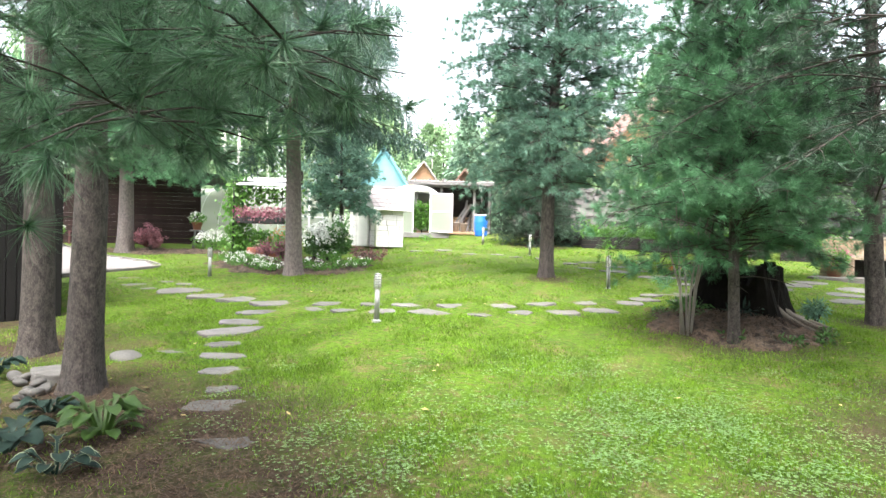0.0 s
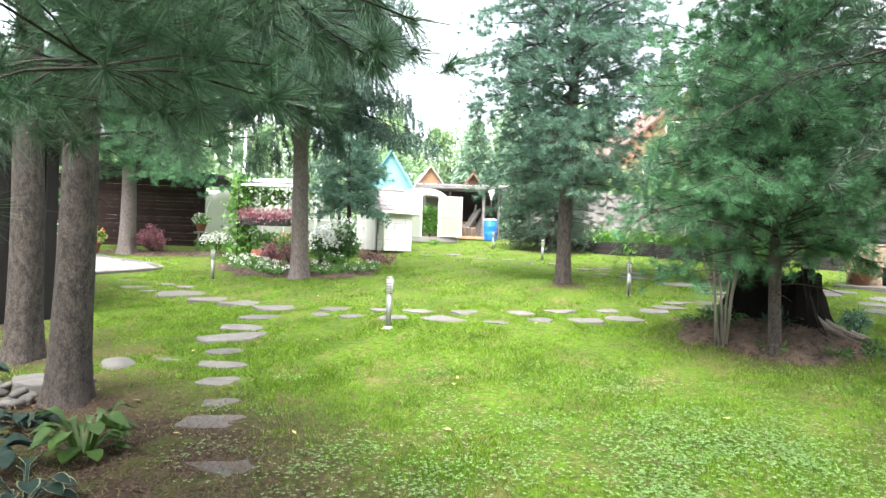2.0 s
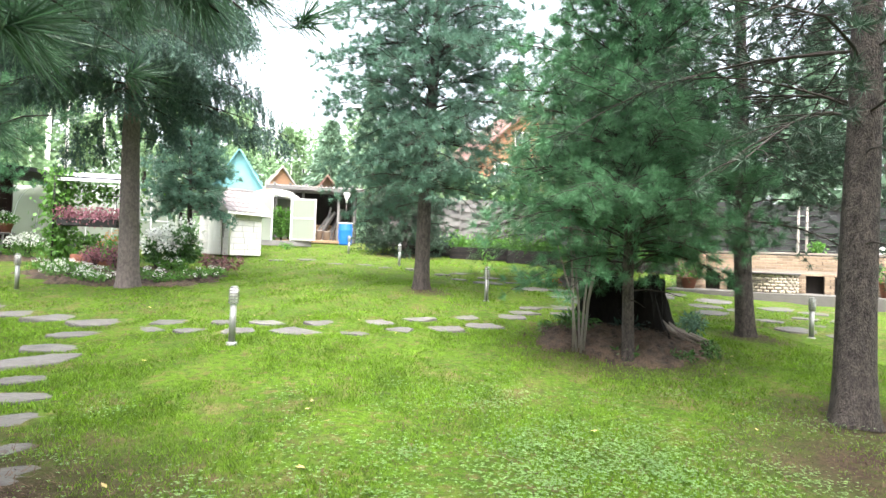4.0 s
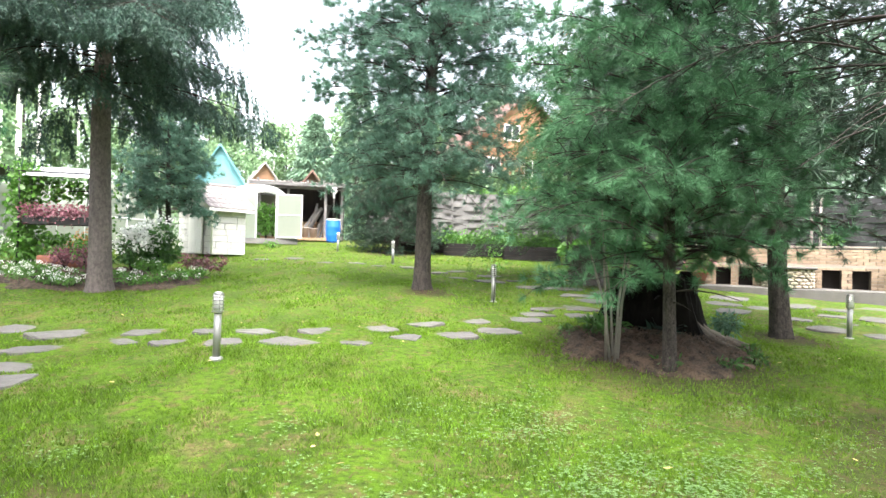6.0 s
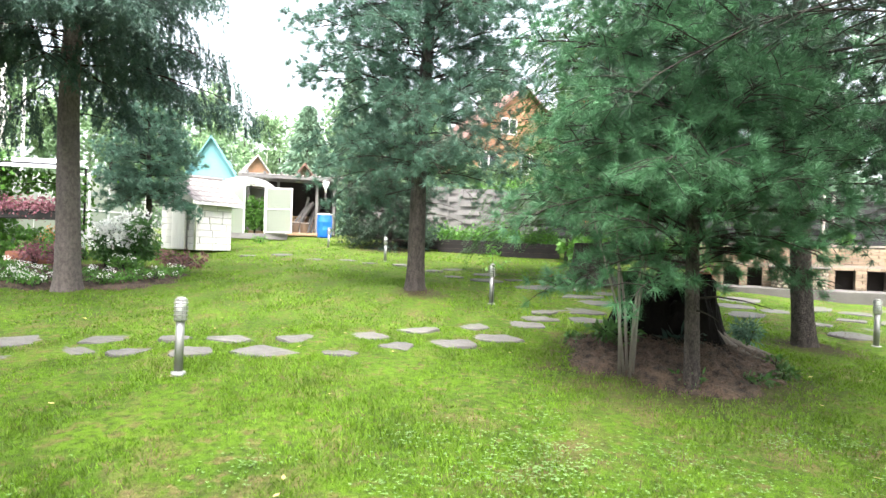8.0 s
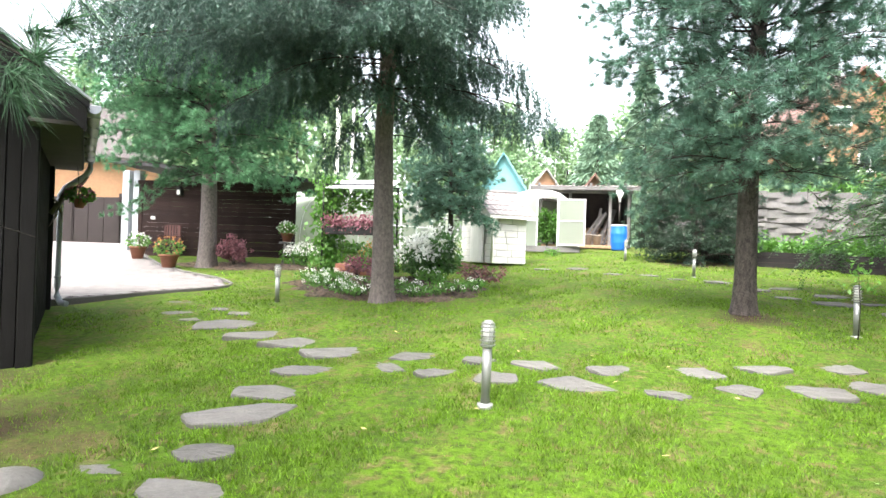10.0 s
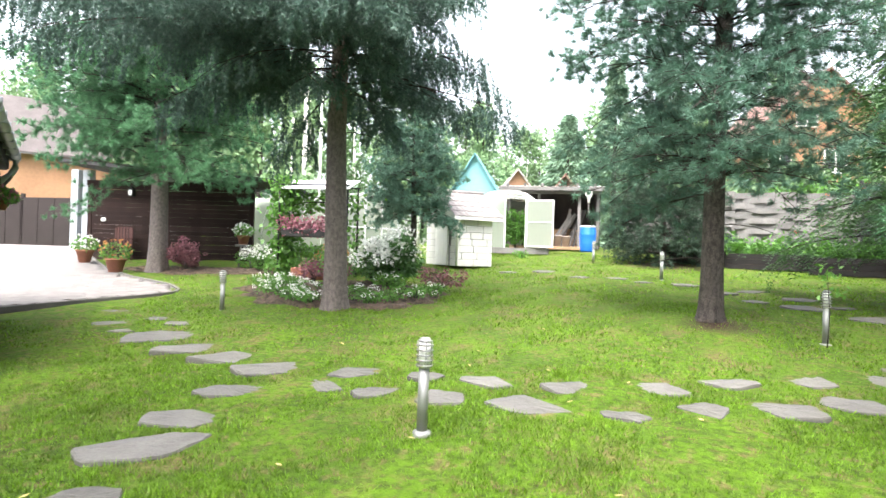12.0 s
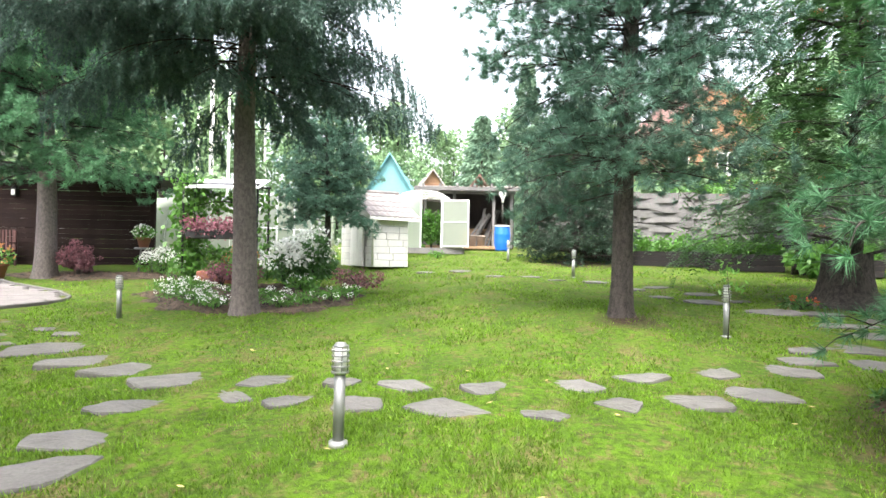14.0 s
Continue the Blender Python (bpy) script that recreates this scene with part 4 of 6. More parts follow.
tagged(log_part, "split firewood log stacked in the woodshed", "firewood", "firewood stack")
log_part.matrix_world = pose(0.5, 30.6, 2.07)
for k in range(80):
    row = k // 14
    o = new("log", log_part.data)
    o.matrix_world = pose(-0.5 + (k % 14) * 0.145 + 0.07 * (row % 2) + rl.uniform(-0.015, 0.015), 30.6 + rl.uniform(-0.08, 0.08), 2.07 + row * 0.125, 0, rl.uniform(0, 360), rl.uniform(-5, 5))
    tagged(o, "split firewood log stacked in the woodshed", "firewood", "firewood stack")
for k in range(7):
    o = tagged(part("plank", box((0, 0, 0.8), (0.1, 0.025, 1.6), 0, 0.004), M_GREYWOOD, None), "old plank leaning in the open woodshed", "plank", "leaning planks")
    o.matrix_world = pose(-0.35 + k * 0.16, 29.75 + 0.05 * k, 1.99, -8, rl.uniform(10, 40), rl.uniform(-20, 20))
for bx, by, bw, bh, mt, lb in ((-0.42, 28.75, 0.42, 0.5, M_ORANGEW, "brown cardboard box on the shed deck"), (-0.02, 28.7, 0.0, 0.45, M_BRICKJ, "beige plastic bucket on the shed deck"), (0.32, 28.72, 0.0, 0.42, M_BRICKJ, "pale plastic tub on the shed deck")):
    z = lawn_z(bx, by)
    if bw:
        o = tagged(part("storage_box", box((0, 0, bh / 2), (bw, 0.35, bh), 0, 0.02), mt, None), lb, "box")
    else:
        o = tagged(part("bucket", lathe([(0.13, 0), (0.17, bh * 0.9), (0.18, bh * 0.92), (0.18, bh), (0.12, bh)], 16), mt, None), lb, "bucket")
    o.matrix_world = pose(bx, by, 1.99 if by > 28.95 else z, 0, 0, 12)
    if by < 28.95:
        o.location.y = 29.1
        o.location.z = 1.99
br = thing("rain_barrel", (1.1, 28.2, lawn_z(1.1, 28.2) - 0.01), "blue plastic rain barrel standing on grass", "barrel")
part("drum", lathe([(0.24, 0), (0.27, 0.02), (0.285, 0.1), (0.295, 0.28), (0.3, 0.3), (0.295, 0.32), (0.3, 0.62), (0.305, 0.64), (0.298, 0.66), (0.285, 0.86), (0.27, 0.94)], 28), M_BLUE, br)
part("rim", lathe([(0.285, 0.92), (0.295, 0.93), (0.295, 0.96), (0.28, 0.975), (0.1, 0.97)], 28), M_METALW, br, "pale lid on the barrel")


# ---------------------------------------------------------------- woven board fence
def fence_run(p0, p1, material_, label, top=2.35, step=2.0):
    d = math.hypot(p1[0] - p0[0], p1[1] - p0[1])
    n = max(1, round(d / step))
    az = math.degrees(math.atan2(p1[1] - p0[1], p1[0] - p0[0]))
    for k in range(n):
        x, y = p0[0] + (p1[0] - p0[0]) * k / n, p0[1] + (p1[1] - p0[1]) * k / n
        L = d / n
        mx, my = x + (p1[0] - p0[0]) / n / 2, y + (p1[1] - p0[1]) / n / 2
        z = lawn_z(mx, my)
        f = thing("fence_panel", (x, y, z - 0.05), label, "fence", "woven board fence", rz=az)
        part("post", box((0, 0.0, top / 2), (0.1, 0.1, top + 0.1), 0, 0.008), material_, f)
        r = random.Random(int(x * 100 + y * 10))
        m = 13
        for i in range(m):
            bow = 0.05 if i % 2 else -0.05
            zz_ = 0.08 + i * (top - 0.1) / m
            bm = bmesh.new()
            cuts = 8
            rows2 = []
            for c in range(cuts + 1):
                u = c / cuts
                yy = bow * math.cos(u * math.tau * 1.0) + r.uniform(-0.006, 0.006)
                zt = r.uniform(-0.004, 0.004)
                rows2.append([bm.verts.new((u * L, yy + dy, zz_ + dz + zt)) for dy, dz in ((-0.011, 0), (0.011, 0), (0.011, 0.185), (-0.011, 0.185))])
            for a, b in zip(rows2, rows2[1:]):
                for q in range(4):
                    bm.faces.new((a[q], b[q], b[(q + 1) % 4], a[(q + 1) % 4]))
            bm.faces.new(rows2[0]); bm.faces.new(rows2[-1][::-1])
            part("board", bm, material_, f)


fence_run((2.6, 28.9), (9.3, 26.0), M_GREYWOOD, "weathered grey woven board fence panel")
fence_run((9.3, 26.0), (17.4, 19.4), M_DARKGREY, "dark grey woven board fence panel", 2.75)
fence_run((17.4, 19.4), (23.4, 13.0), M_DARKGREY, "dark grey woven board fence panel", 2.75)


# ---------------------------------------------------------------- leafy things
def leaf_quads(p, nrm, length, width, r, droop=0.3):
    """Diamond leaves at points p with outward directions nrm."""
    n = len(p)
    d = unit(nrm + r.normal(scale=0.6, size=(n, 3)) + np.array([0, 0, -droop]))
    s = unit(np.cross(d, r.normal(size=(n, 3))))
    L = length * r.uniform(0.6, 1.2, (n, 1))
    W = width * r.uniform(0.6, 1.2, (n, 1))
    return np.stack([p, p + d * L * 0.5 + s * W * 0.5, p + d * L, p + d * L * 0.5 - s * W * 0.5], 1)


def ball_points(n, c, rad, r, shell=0.5):
    v = unit(r.normal(size=(n, 3)))
    k = (shell + (1 - shell) * r.uniform(0, 1, (n, 1)) ** 0.5)
    return np.array(c) + v * k * np.array(rad), v


def bush(name, x, y, rad, label, category, mat, seed, n=500, leaf=(0.07, 0.05), z=None, group="", flowers=None, core=True):
    """A rounded, uneven bush of separate leaves on a few stems; flowers: (material, count, size)."""
    r = np.random.default_rng(seed)
    z = lawn_z(x, y) if z is None else z
    root = thing(name, (x, y, z), label, category, group)
    bm = bmesh.new()
    for k in range(7):
        a = r.uniform(0, math.tau)
        e = np.array([math.cos(a) * rad[0] * 0.6, math.sin(a) * rad[1] * 0.6, rad[2] * r.uniform(1.0, 1.7)])
        add_tube(bm, [(0, 0, -0.02), e * np.array([0.35, 0.35, 0.55]), e], [0.012, 0.008, 0.004], 4, False)
    part("stems", bm, M_TWIG, root)["kind"] = "stuff"
    allq = []
    for k in range(9):
        c = r.normal(size=3) * np.array(rad) * 0.42
        c[2] = rad[2] * r.uniform(0.7, 1.45)
        p, v = ball_points(n // 9, c, np.array(rad) * r.uniform(0.4, 0.62), r)
        p[:, 2] = np.maximum(p[:, 2], 0.02)
        allq.append(leaf_quads(p, v, leaf[0], leaf[1], r))
    part("foliage", mesh_quads("foliage", np.concatenate(allq)), mat, root)["kind"] = "stuff"
    if flowers:
        fm, cnt, size = flowers
        quads = []
        for k in range(cnt):
            v = unit(r.normal(size=3))
            v[2] = abs(v[2])
            c = v * np.array(rad) * r.uniform(0.9, 1.15) * np.array([1, 1, 1.0]) + np.array([0, 0, rad[2] * 1.15])
            p, w = ball_points(18, c, (size, size, size * 0.8), r, 0.8)
            quads.append(leaf_quads(p, w, size * 0.7, size * 0.6, r, 0))
        part("blossom", mesh_quads("blossom", np.concatenate(quads)), fm, root)["kind"] = "stuff"
    return root


# ---------------------------------------------------------------- flower bed round the spruce
def mound(name, cx, cy, rx, ry, h, label, seed, mat=M_SOIL, category="flower bed"):
    r = random.Random(seed)
    bm = bmesh.new()
    rings, n = 18, 72
    wob = [1 + 0.13 * math.sin(2 * k * math.tau / n + seed) + 0.07 * math.sin(5 * k * math.tau / n + 2 * seed) + 0.04 * math.sin(11 * k * math.tau / n) + r.uniform(-0.05, 0.05) for k in range(n)]
    c = bm.verts.new((0, 0, lawn_z(cx, cy) + h))
    prev = None
    for j in range(1, rings + 1):
        f = j / rings
        ring = []
        for k in range(n):
            a = k * math.tau / n
            x, y = rx * f * wob[k] * math.cos(a), ry * f * wob[k] * math.sin(a)
            ring.append(bm.verts.new((x, y, lawn_z(cx + x, cy + y) + h * (1 - f ** 2.2) + (0.08 * noise.noise(Vector((x * 2.3, y * 2.3, seed))) * (1 - f * f) + 0.07 * noise.noise(Vector((x * 7, y * 7, seed + 3))) + r.uniform(-0.025, 0.03) if f < 1 else -0.03))))
        for k in range(n):
            j2 = (k + 1) % n
            (bm.faces.new((c, ring[k], ring[j2])) if prev is None else bm.faces.new((prev[k], ring[k], ring[j2], prev[j2]))).smooth = True
        prev = ring
    ob = solid(name, bm, mat, label, category)
    ob.location = (cx, cy, 0)
    return ob


mound("flower_bed", -4.2, 16.2, 2.15, 1.75, 0.14, "raised earth flower bed round a spruce trunk", 3)
rf = random.Random(21)
k = 0
for fx, fy, fr in [(-6.1, 17.0, 0.34), (-5.75, 16.4, 0.36), (-5.4, 15.85, 0.38), (-5.0, 15.3, 0.36), (-4.6, 14.95, 0.32), (-4.2, 14.7, 0.3), (-5.4, 16.6, 0.34), (-4.9, 16.0, 0.34), (-3.2, 14.8, 0.28), (-2.85, 15.1, 0.32), (-2.5, 15.4, 0.3), (-2.3, 15.8, 0.28), (-5.8, 17.2, 0.32), (-3.6, 15.6, 0.3)]:
    k += 1
    white = fx < -3.4
    bush("edging_flower", fx, fy, (fr, fr, 0.1), "low white-flowering edging plant in the bed" if white else "low fresh green edging plant in the bed", "flower", M_LEAF, 100 + k, 260, (0.07, 0.035), z=lawn_z(fx, fy) + 0.06, group="edging flowers of the bed", flowers=(M_WHITEFL, 10 if white else 3, 0.04))
for fx, fy, rd, lb, mt, fl in [(-4.55, 16.7, (0.35, 0.3, 0.28), "wine-red leaved bedding plant", M_PURPLE, (M_PINKFL, 10, 0.05)), (-3.25, 16.3, (0.28, 0.28, 0.17), "low green bedding plant with a few white flowers", M_LEAF, (M_WHITEFL, 6, 0.04)), (-2.25, 16.6, (0.5, 0.35, 0.2), "low dark red flowering plant at the bed's end", M_PURPLE, (M_PINKFL, 14, 0.05)), (-4.75, 17.2, (0.3, 0.3, 0.4), "yellow-orange flowering bedding plant", M_LEAF, (M_ORANGEFL, 14, 0.06)), (-5.2, 17.3, (0.35, 0.3, 0.24), "dusky pink bedding plant", M_PURPLE, (M_PINKFL, 16, 0.05))]:
    bush("bedding_plant", fx, fy, rd, lb, "flower", mt, int(fx * -100), 420, (0.08, 0.05), z=lawn_z(fx, fy) + 0.08, flowers=fl)
bush("hydrangea", -3.3, 17.3, (0.55, 0.5, 0.52), "hydrangea shrub full of white flower heads", "shrub", M_LEAF_D, 77, 1500, (0.13, 0.08), z=lawn_z(-3, 17.3) + 0.08, flowers=(M_WHITEFL, 30, 0.11))
bush("hydrangea", -3.75, 16.9, (0.4, 0.4, 0.4), "small white-flowering shrub beside the trunk", "shrub", M_LEAF_D, 78, 600, (0.1, 0.06), z=lawn_z(-3.75, 16.9) + 0.08, flowers=(M_WHITEFL, 26, 0.12))
part("planter_trough", box((0, 0, 0.13), (0.85, 0.3, 0.26), 0, 0.02), M_TERRA, None)
tr_ob = bpy.data.objects["planter_trough"]
tagged(tr_ob, "pale red brick planter trough in the bed", "planter")
tr_ob.matrix_world = pose(-5.45, 17.75, lawn_z(-5.45, 17.75) + 0.08, 0, 0, 5)

# ---------------------------------------------------------------- vine arbor
def tilted_sheet():
    bm_ = bmesh.new()
    vs_ = [bm_.verts.new((x, y, z + dz)) for dz in (0, -0.02) for x, y, z in ((-0.72, -0.6, 2.1), (0.95, -0.6, 2.1), (0.85, 0.55, 2.42), (-0.95, 0.55, 2.42))]
    for f_ in ((0, 1, 2, 3), (7, 6, 5, 4), (0, 4, 5, 1), (1, 5, 6, 2), (2, 6, 7, 3), (3, 7, 4, 0)):
        bm_.faces.new([vs_[i] for i in f_])
    return bm_


arb = thing("arbor", (-5.75, 18.9, lawn_z(-5.75, 18.9)), "garden arbor covered with climbing vine under a white sheet roof", "arbor")
for sx in (-0.85, 0.85):
    for sy in (-0.4, 0.4):
        part("post", tube([(sx, sy, 0), (sx, sy, 2.2)], [0.025, 0.025], 8), M_BLACK, arb)
    for k in range(6):
        part("lattice_bar", tube([(sx, -0.4, 0.3 + 0.36 * k), (sx, 0.4, 0.3 + 0.36 * k)], [0.01, 0.01], 6), M_BLACK, arb)
part("sheet_roof", tilted_sheet(), M_METALW, arb, "white sheet roof")
for sy in (-0.4, 0.4):
    part("top_rail", tube([(-0.9, sy, 2.2), (0.9, sy, 2.2)], [0.02, 0.02], 6), M_BLACK, arb)
ra_ = np.random.default_rng(31)
vine = []
for cx, cz0, cz1, wd_, cnt in ((-0.85, 0.05, 2.45, 0.32, 1900), (0.9, 0.1, 2.0, 0.2, 350), (0.0, 1.6, 2.05, 0.8, 420), (-0.2, 0.1, 0.8, 0.7, 600)):
    p = np.stack([cx + ra_.normal(scale=wd_ * 0.5, size=cnt), ra_.normal(scale=0.3, size=cnt), ra_.uniform(cz0, cz1, cnt)], 1)
    vine.append(leaf_quads(p, np.tile([0.0, -0.8, 0.0], (cnt, 1)), 0.13, 0.1, ra_, 0.5))
part("vine", mesh_quads("vine", np.concatenate(vine)), M_LEAF, arb, "climbing vine with broad green leaves")["kind"] = "stuff"
fbx = thing("flower_box", (-5.75, 18.4, lawn_z(-5.75, 18.9) + 0.95), "dark hanging flower box full of pink blossoms", "flower box")
part("trough", box((0, 0, 0.1), (1.4, 0.25, 0.2), 0, 0.02), M_BLACK, fbx)
part("hanger", tube([(-0.6, 0.1, 0.2), (-0.6, 0.15, 1.2)], [0.008, 0.008], 5), M_BLACK, fbx)
part("hanger", tube([(0.6, 0.1, 0.2), (0.6, 0.15, 1.2)], [0.008, 0.008], 5), M_BLACK, fbx)
p = np.stack([ra_.uniform(-0.75, 0.75, 900), ra_.normal(scale=0.14, size=900), 0.3 + ra_.normal(scale=0.1, size=900)], 1)
part("blossom", mesh_quads("blossom", leaf_quads(p, ra_.normal(size=p.shape), 0.07, 0.06, ra_, 0)), M_PINKFL, fbx, "pink blossoms")["kind"] = "stuff"
p = np.stack([ra_.uniform(-0.75, 0.75, 500), ra_.normal(scale=0.14, size=500), 0.22 + ra_.normal(scale=0.1, size=500)], 1)
part("foliage", mesh_quads("foliage", leaf_quads(p, ra_.normal(size=p.shape), 0.08, 0.05, ra_, 0)), M_PURPLE, fbx)["kind"] = "stuff"

# ---------------------------------------------------------------- planting at the broad pine
mound("flower_bed", -9.3, 19.5, 2.3, 0.9, 0.06, "strip of bare earth with pots under a pine", 8)
bush("wine_red_bush", -9.45, 19.2, (0.42, 0.4, 0.4), "rounded wine-red leaved bush beside the pine", "shrub", M_PURPLE, 41, 3200, (0.07, 0.05), flowers=(M_PINKFL, 24, 0.05))
bush("white_flower_clump", -7.75, 19.9, (0.5, 0.35, 0.3), "clump of white flowers at the bed's edge", "flower", M_LEAF, 42, 700, (0.08, 0.04), flowers=(M_WHITEFL, 34, 0.07))


def potted(x, y, z, rad, h, label, seed, flowers, leaf=M_LEAF, spread=1.5):
    pt = thing("flower_pot", (x, y, z), label, "flower pot")
    part("pot", lathe([(rad * 0.65, 0), (rad * 0.95, h * 0.85), (rad * 1.08, h * 0.86), (rad * 1.08, h), (rad * 0.9, h), (rad * 0.85, h * 0.85)], 20), M_TERRA, pt)
    r = np.random.default_rng(seed)
    q, v = ball_points(330, (0, 0, h + rad * 0.7), (rad * spread, rad * spread, rad * 0.9), r)
    part("plant", mesh_quads("plant", leaf_quads(q, v, 0.09, 0.05, r)), leaf, pt)["kind"] = "stuff"
    q, v = ball_points(90, (0, 0, h + rad * 0.9), (rad * spread, rad * spread, rad), r, 0.9)
    part("blossom", mesh_quads("blossom", leaf_quads(q, v, 0.07, 0.06, r)), flowers, pt)["kind"] = "stuff"
    return pt


potted(-13.0, 19.9, patio_z(-13, 19.9), 0.22, 0.36, "terracotta pot with white flowers on the patio", 1, M_WHITEFL)
potted(-10.75, 18.25, patio_z(-10.75, 18.25), 0.24, 0.34, "terracotta pot with orange flowers on the patio", 2, M_ORANGEFL)
stool = thing("plant_stool", (-8.45, 20.3, lawn_z(-8.45, 20.3)), "small wooden plant stool with slanted legs", "stool")
part("top", lathe([(0.2, 0.6), (0.22, 0.62), (0.22, 0.65), (0.2, 0.66)], 16), M_GREYWOOD, stool)
for a in (0.5, 2.6, 4.7):
    part("leg", tube([(0.22 * math.cos(a), 0.22 * math.sin(a), 0), (0.12 * math.cos(a), 0.12 * math.sin(a), 0.62)], [0.025, 0.02], 8), M_GREYWOOD, stool)
potted(-8.45, 20.3, lawn_z(-8.45, 20.3) + 0.66, 0.17, 0.25, "terracotta pot with pink and white flowers on a stool", 3, M_WHITEFL)
chair = thing("garden_chair", (-13.05, 21.4, lawn_z(-13.05, 21.4)), "dark red wooden garden chair against the boards", "chair")
for sx in (-0.24, 0.24):
    part("leg", box((sx, -0.22, 0.22), (0.05, 0.05, 0.44), 0, 0.006), M_CHAIR, chair)
    part("leg", box((sx, 0.22, 0.5), (0.05, 0.05, 1.0), 0, 0.006), M_CHAIR, chair)
    part("armrest", box((sx, 0, 0.66), (0.06, 0.5, 0.03), 0, 0.005), M_CHAIR, chair)
part("seat", box((0, 0, 0.44), (0.54, 0.5, 0.04), 0, 0.006), M_CHAIR, chair)
for k in range(5):
    part("back_slat", box((-0.18 + 0.09 * k, 0.23, 0.75), (0.06, 0.02, 0.55), 0, 0.004), M_CHAIR, chair)
chair.rotation_euler.z = 0.2
wlamp = thing("wall_lantern", (-13.05, 21.84, lawn_z(-13.05, 21.84) + 1.95), "small dark wall lantern on brown boards", "lantern")
part("cage", box((0, 0, 0.12), (0.16, 0.14, 0.22), 0, 0.01), M_BLACK, wlamp)
part("glass", box((0, -0.01, 0.12), (0.11, 0.14, 0.15), 0, 0.004), M_LAMP, wlamp, "pale lantern glass")
part("roof", lathe([(0.11, 0.23), (0.02, 0.32)], 8), M_BLACK, wlamp)
sock = tagged(part("socket_box", box((0, 0, 0), (0.14, 0.05, 0.1), 0, 0.01), M_WHITE, None), "white outdoor socket box on the boards", "socket")
sock.matrix_world = pose(-13.95, 21.77, 2.35, 0, 0, 7.65)
potted(-8.1, 12.35, 2.05, 0.095, 0.14, "hanging terracotta pot with red flowers on the barn corner", 4, M_PINKFL, spread=2.0)
part("wire", tube([(0, 0, 0.1), (-0.1, 0.05, 0.7)], [0.006, 0.006], 5), M_BLACK, bpy.data.objects["flower_pot.003"])

# ---------------------------------------------------------------- raised vegetable beds
def raised_bed(x, y, w, d, h, rz, seed):
    b = thing("raised_bed", (x, y, lawn_z(x, y) - 0.03), "raised vegetable bed of dark boards full of greens", "raised bed", "raised beds along the fence", rz=rz)
    for i in range(3):
        hh = h / 3
        for sy in (-1, 1):
            part("board", box((0, sy * d / 2, hh * (i + 0.5)), (w, 0.035, hh - 0.008), 0, 0.004), M_BEDWOOD, b)
        for sx in (-1, 1):
            part("board", box((sx * (w / 2 - 0.0), 0, hh * (i + 0.5)), (0.035, d - 0.04, hh - 0.008), 0, 0.004), M_BEDWOOD, b)
    part("earth", box((0, 0, h * 0.42), (w - 0.06, d - 0.06, h * 0.84)), M_SOIL, b)
    r = np.random.default_rng(seed)
    n = int(520 * w * d)
    p = np.stack([r.uniform(-w / 2, w / 2, n), r.uniform(-d / 2, d / 2, n), h + np.abs(r.normal(scale=0.2, size=n))], 1)
    part("foliage", mesh_quads("foliage", leaf_quads(p, r.normal(size=p.shape), 0.16, 0.1, r, 0.1)), M_LEAF, b, "leafy green vegetables")["kind"] = "stuff"


raised_bed(4.5, 25.0, 1.9, 1.1, 0.42, -22, 1)
raised_bed(6.0, 23.9, 2.3, 1.2, 0.45, -14, 2)
raised_bed(7.7, 22.9, 1.9, 1.3, 0.48, -14, 3)
raised_bed(9.8, 22.0, 2.0, 1.2, 0.45, -24, 4)
raised_bed(11.9, 20.9, 2.0, 1.2, 0.45, -28, 5)

# ---------------------------------------------------------------- brick grill bench
bb = thing("brick_bench", (9.85, 16.95, 0.78), "long tan brick garden bench wall with niches and fire pit", "brick bench", rz=-37)
LB = 5.3
part("wall_core", box((LB / 2, 0.16, 0.5), (LB - 0.06, 0.2, 0.94)), M_BRICKJ, bb)
part("slab", box((LB / 2, -0.55, -0.16), (LB + 0.3, 1.5, 0.48), 0, 0.015), M_CONC, bb, "pale concrete slab")
brick_me = {}
rb = random.Random(5)
NICHES = [(0.75, 1.1), (1.28, 1.6), (3.1, 3.5), (3.72, 4.1)]


def brick(x, y, z, w, d=0.12):
    key = (round(w, 3), d)
    if key not in brick_me:
        me_ = bpy.data.meshes.new("brick")
        b_ = box((0, 0, 0), (w, d, 0.064), 0, 0.005)
        b_.to_mesh(me_)
        b_.free()
        brick_me[key] = me_
    part("brick", brick_me[key], M_BRICK, bb, place=pose(x, y + rb.uniform(-0.004, 0.004), z))


PIERS = [(0.0, 0.75), (1.1, 1.28), (1.6, 3.1), (3.5, 3.72), (4.1, LB)]
for i in range(13):
    z = 0.115 + i * 0.074
    front = 0.02 if i > 6 else -0.28
    for s0, s1 in ([(0.0, LB)] if i > 5 else PIERS):
        x = s0 if i % 2 else s0 - 0.12
        while x < s1 - 0.03:
            a, b = max(s0, x), min(s1, x + 0.245)
            if b - a > 0.04:
                brick((a + b) / 2, front, z, round(b - a, 2), 0.12)
            x += 0.257
part("counter_core", box((LB / 2, -0.05, 0.62), (LB - 0.04, 0.36, 0.06)), M_BRICKJ, bb)
for n0, n1 in [(0.02, 0.75), (1.1, 1.28), (1.6, 3.1), (3.5, 3.72), (4.1, LB - 0.02)]:
    part("pier_core", box(((n0 + n1) / 2, -0.08, 0.33), (n1 - n0 - 0.03, 0.32, 0.54)), M_BRICKJ, bb)
# thin dark sheet added behind the niches to paint their inner shade
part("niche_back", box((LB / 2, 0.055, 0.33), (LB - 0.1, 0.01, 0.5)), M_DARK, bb)
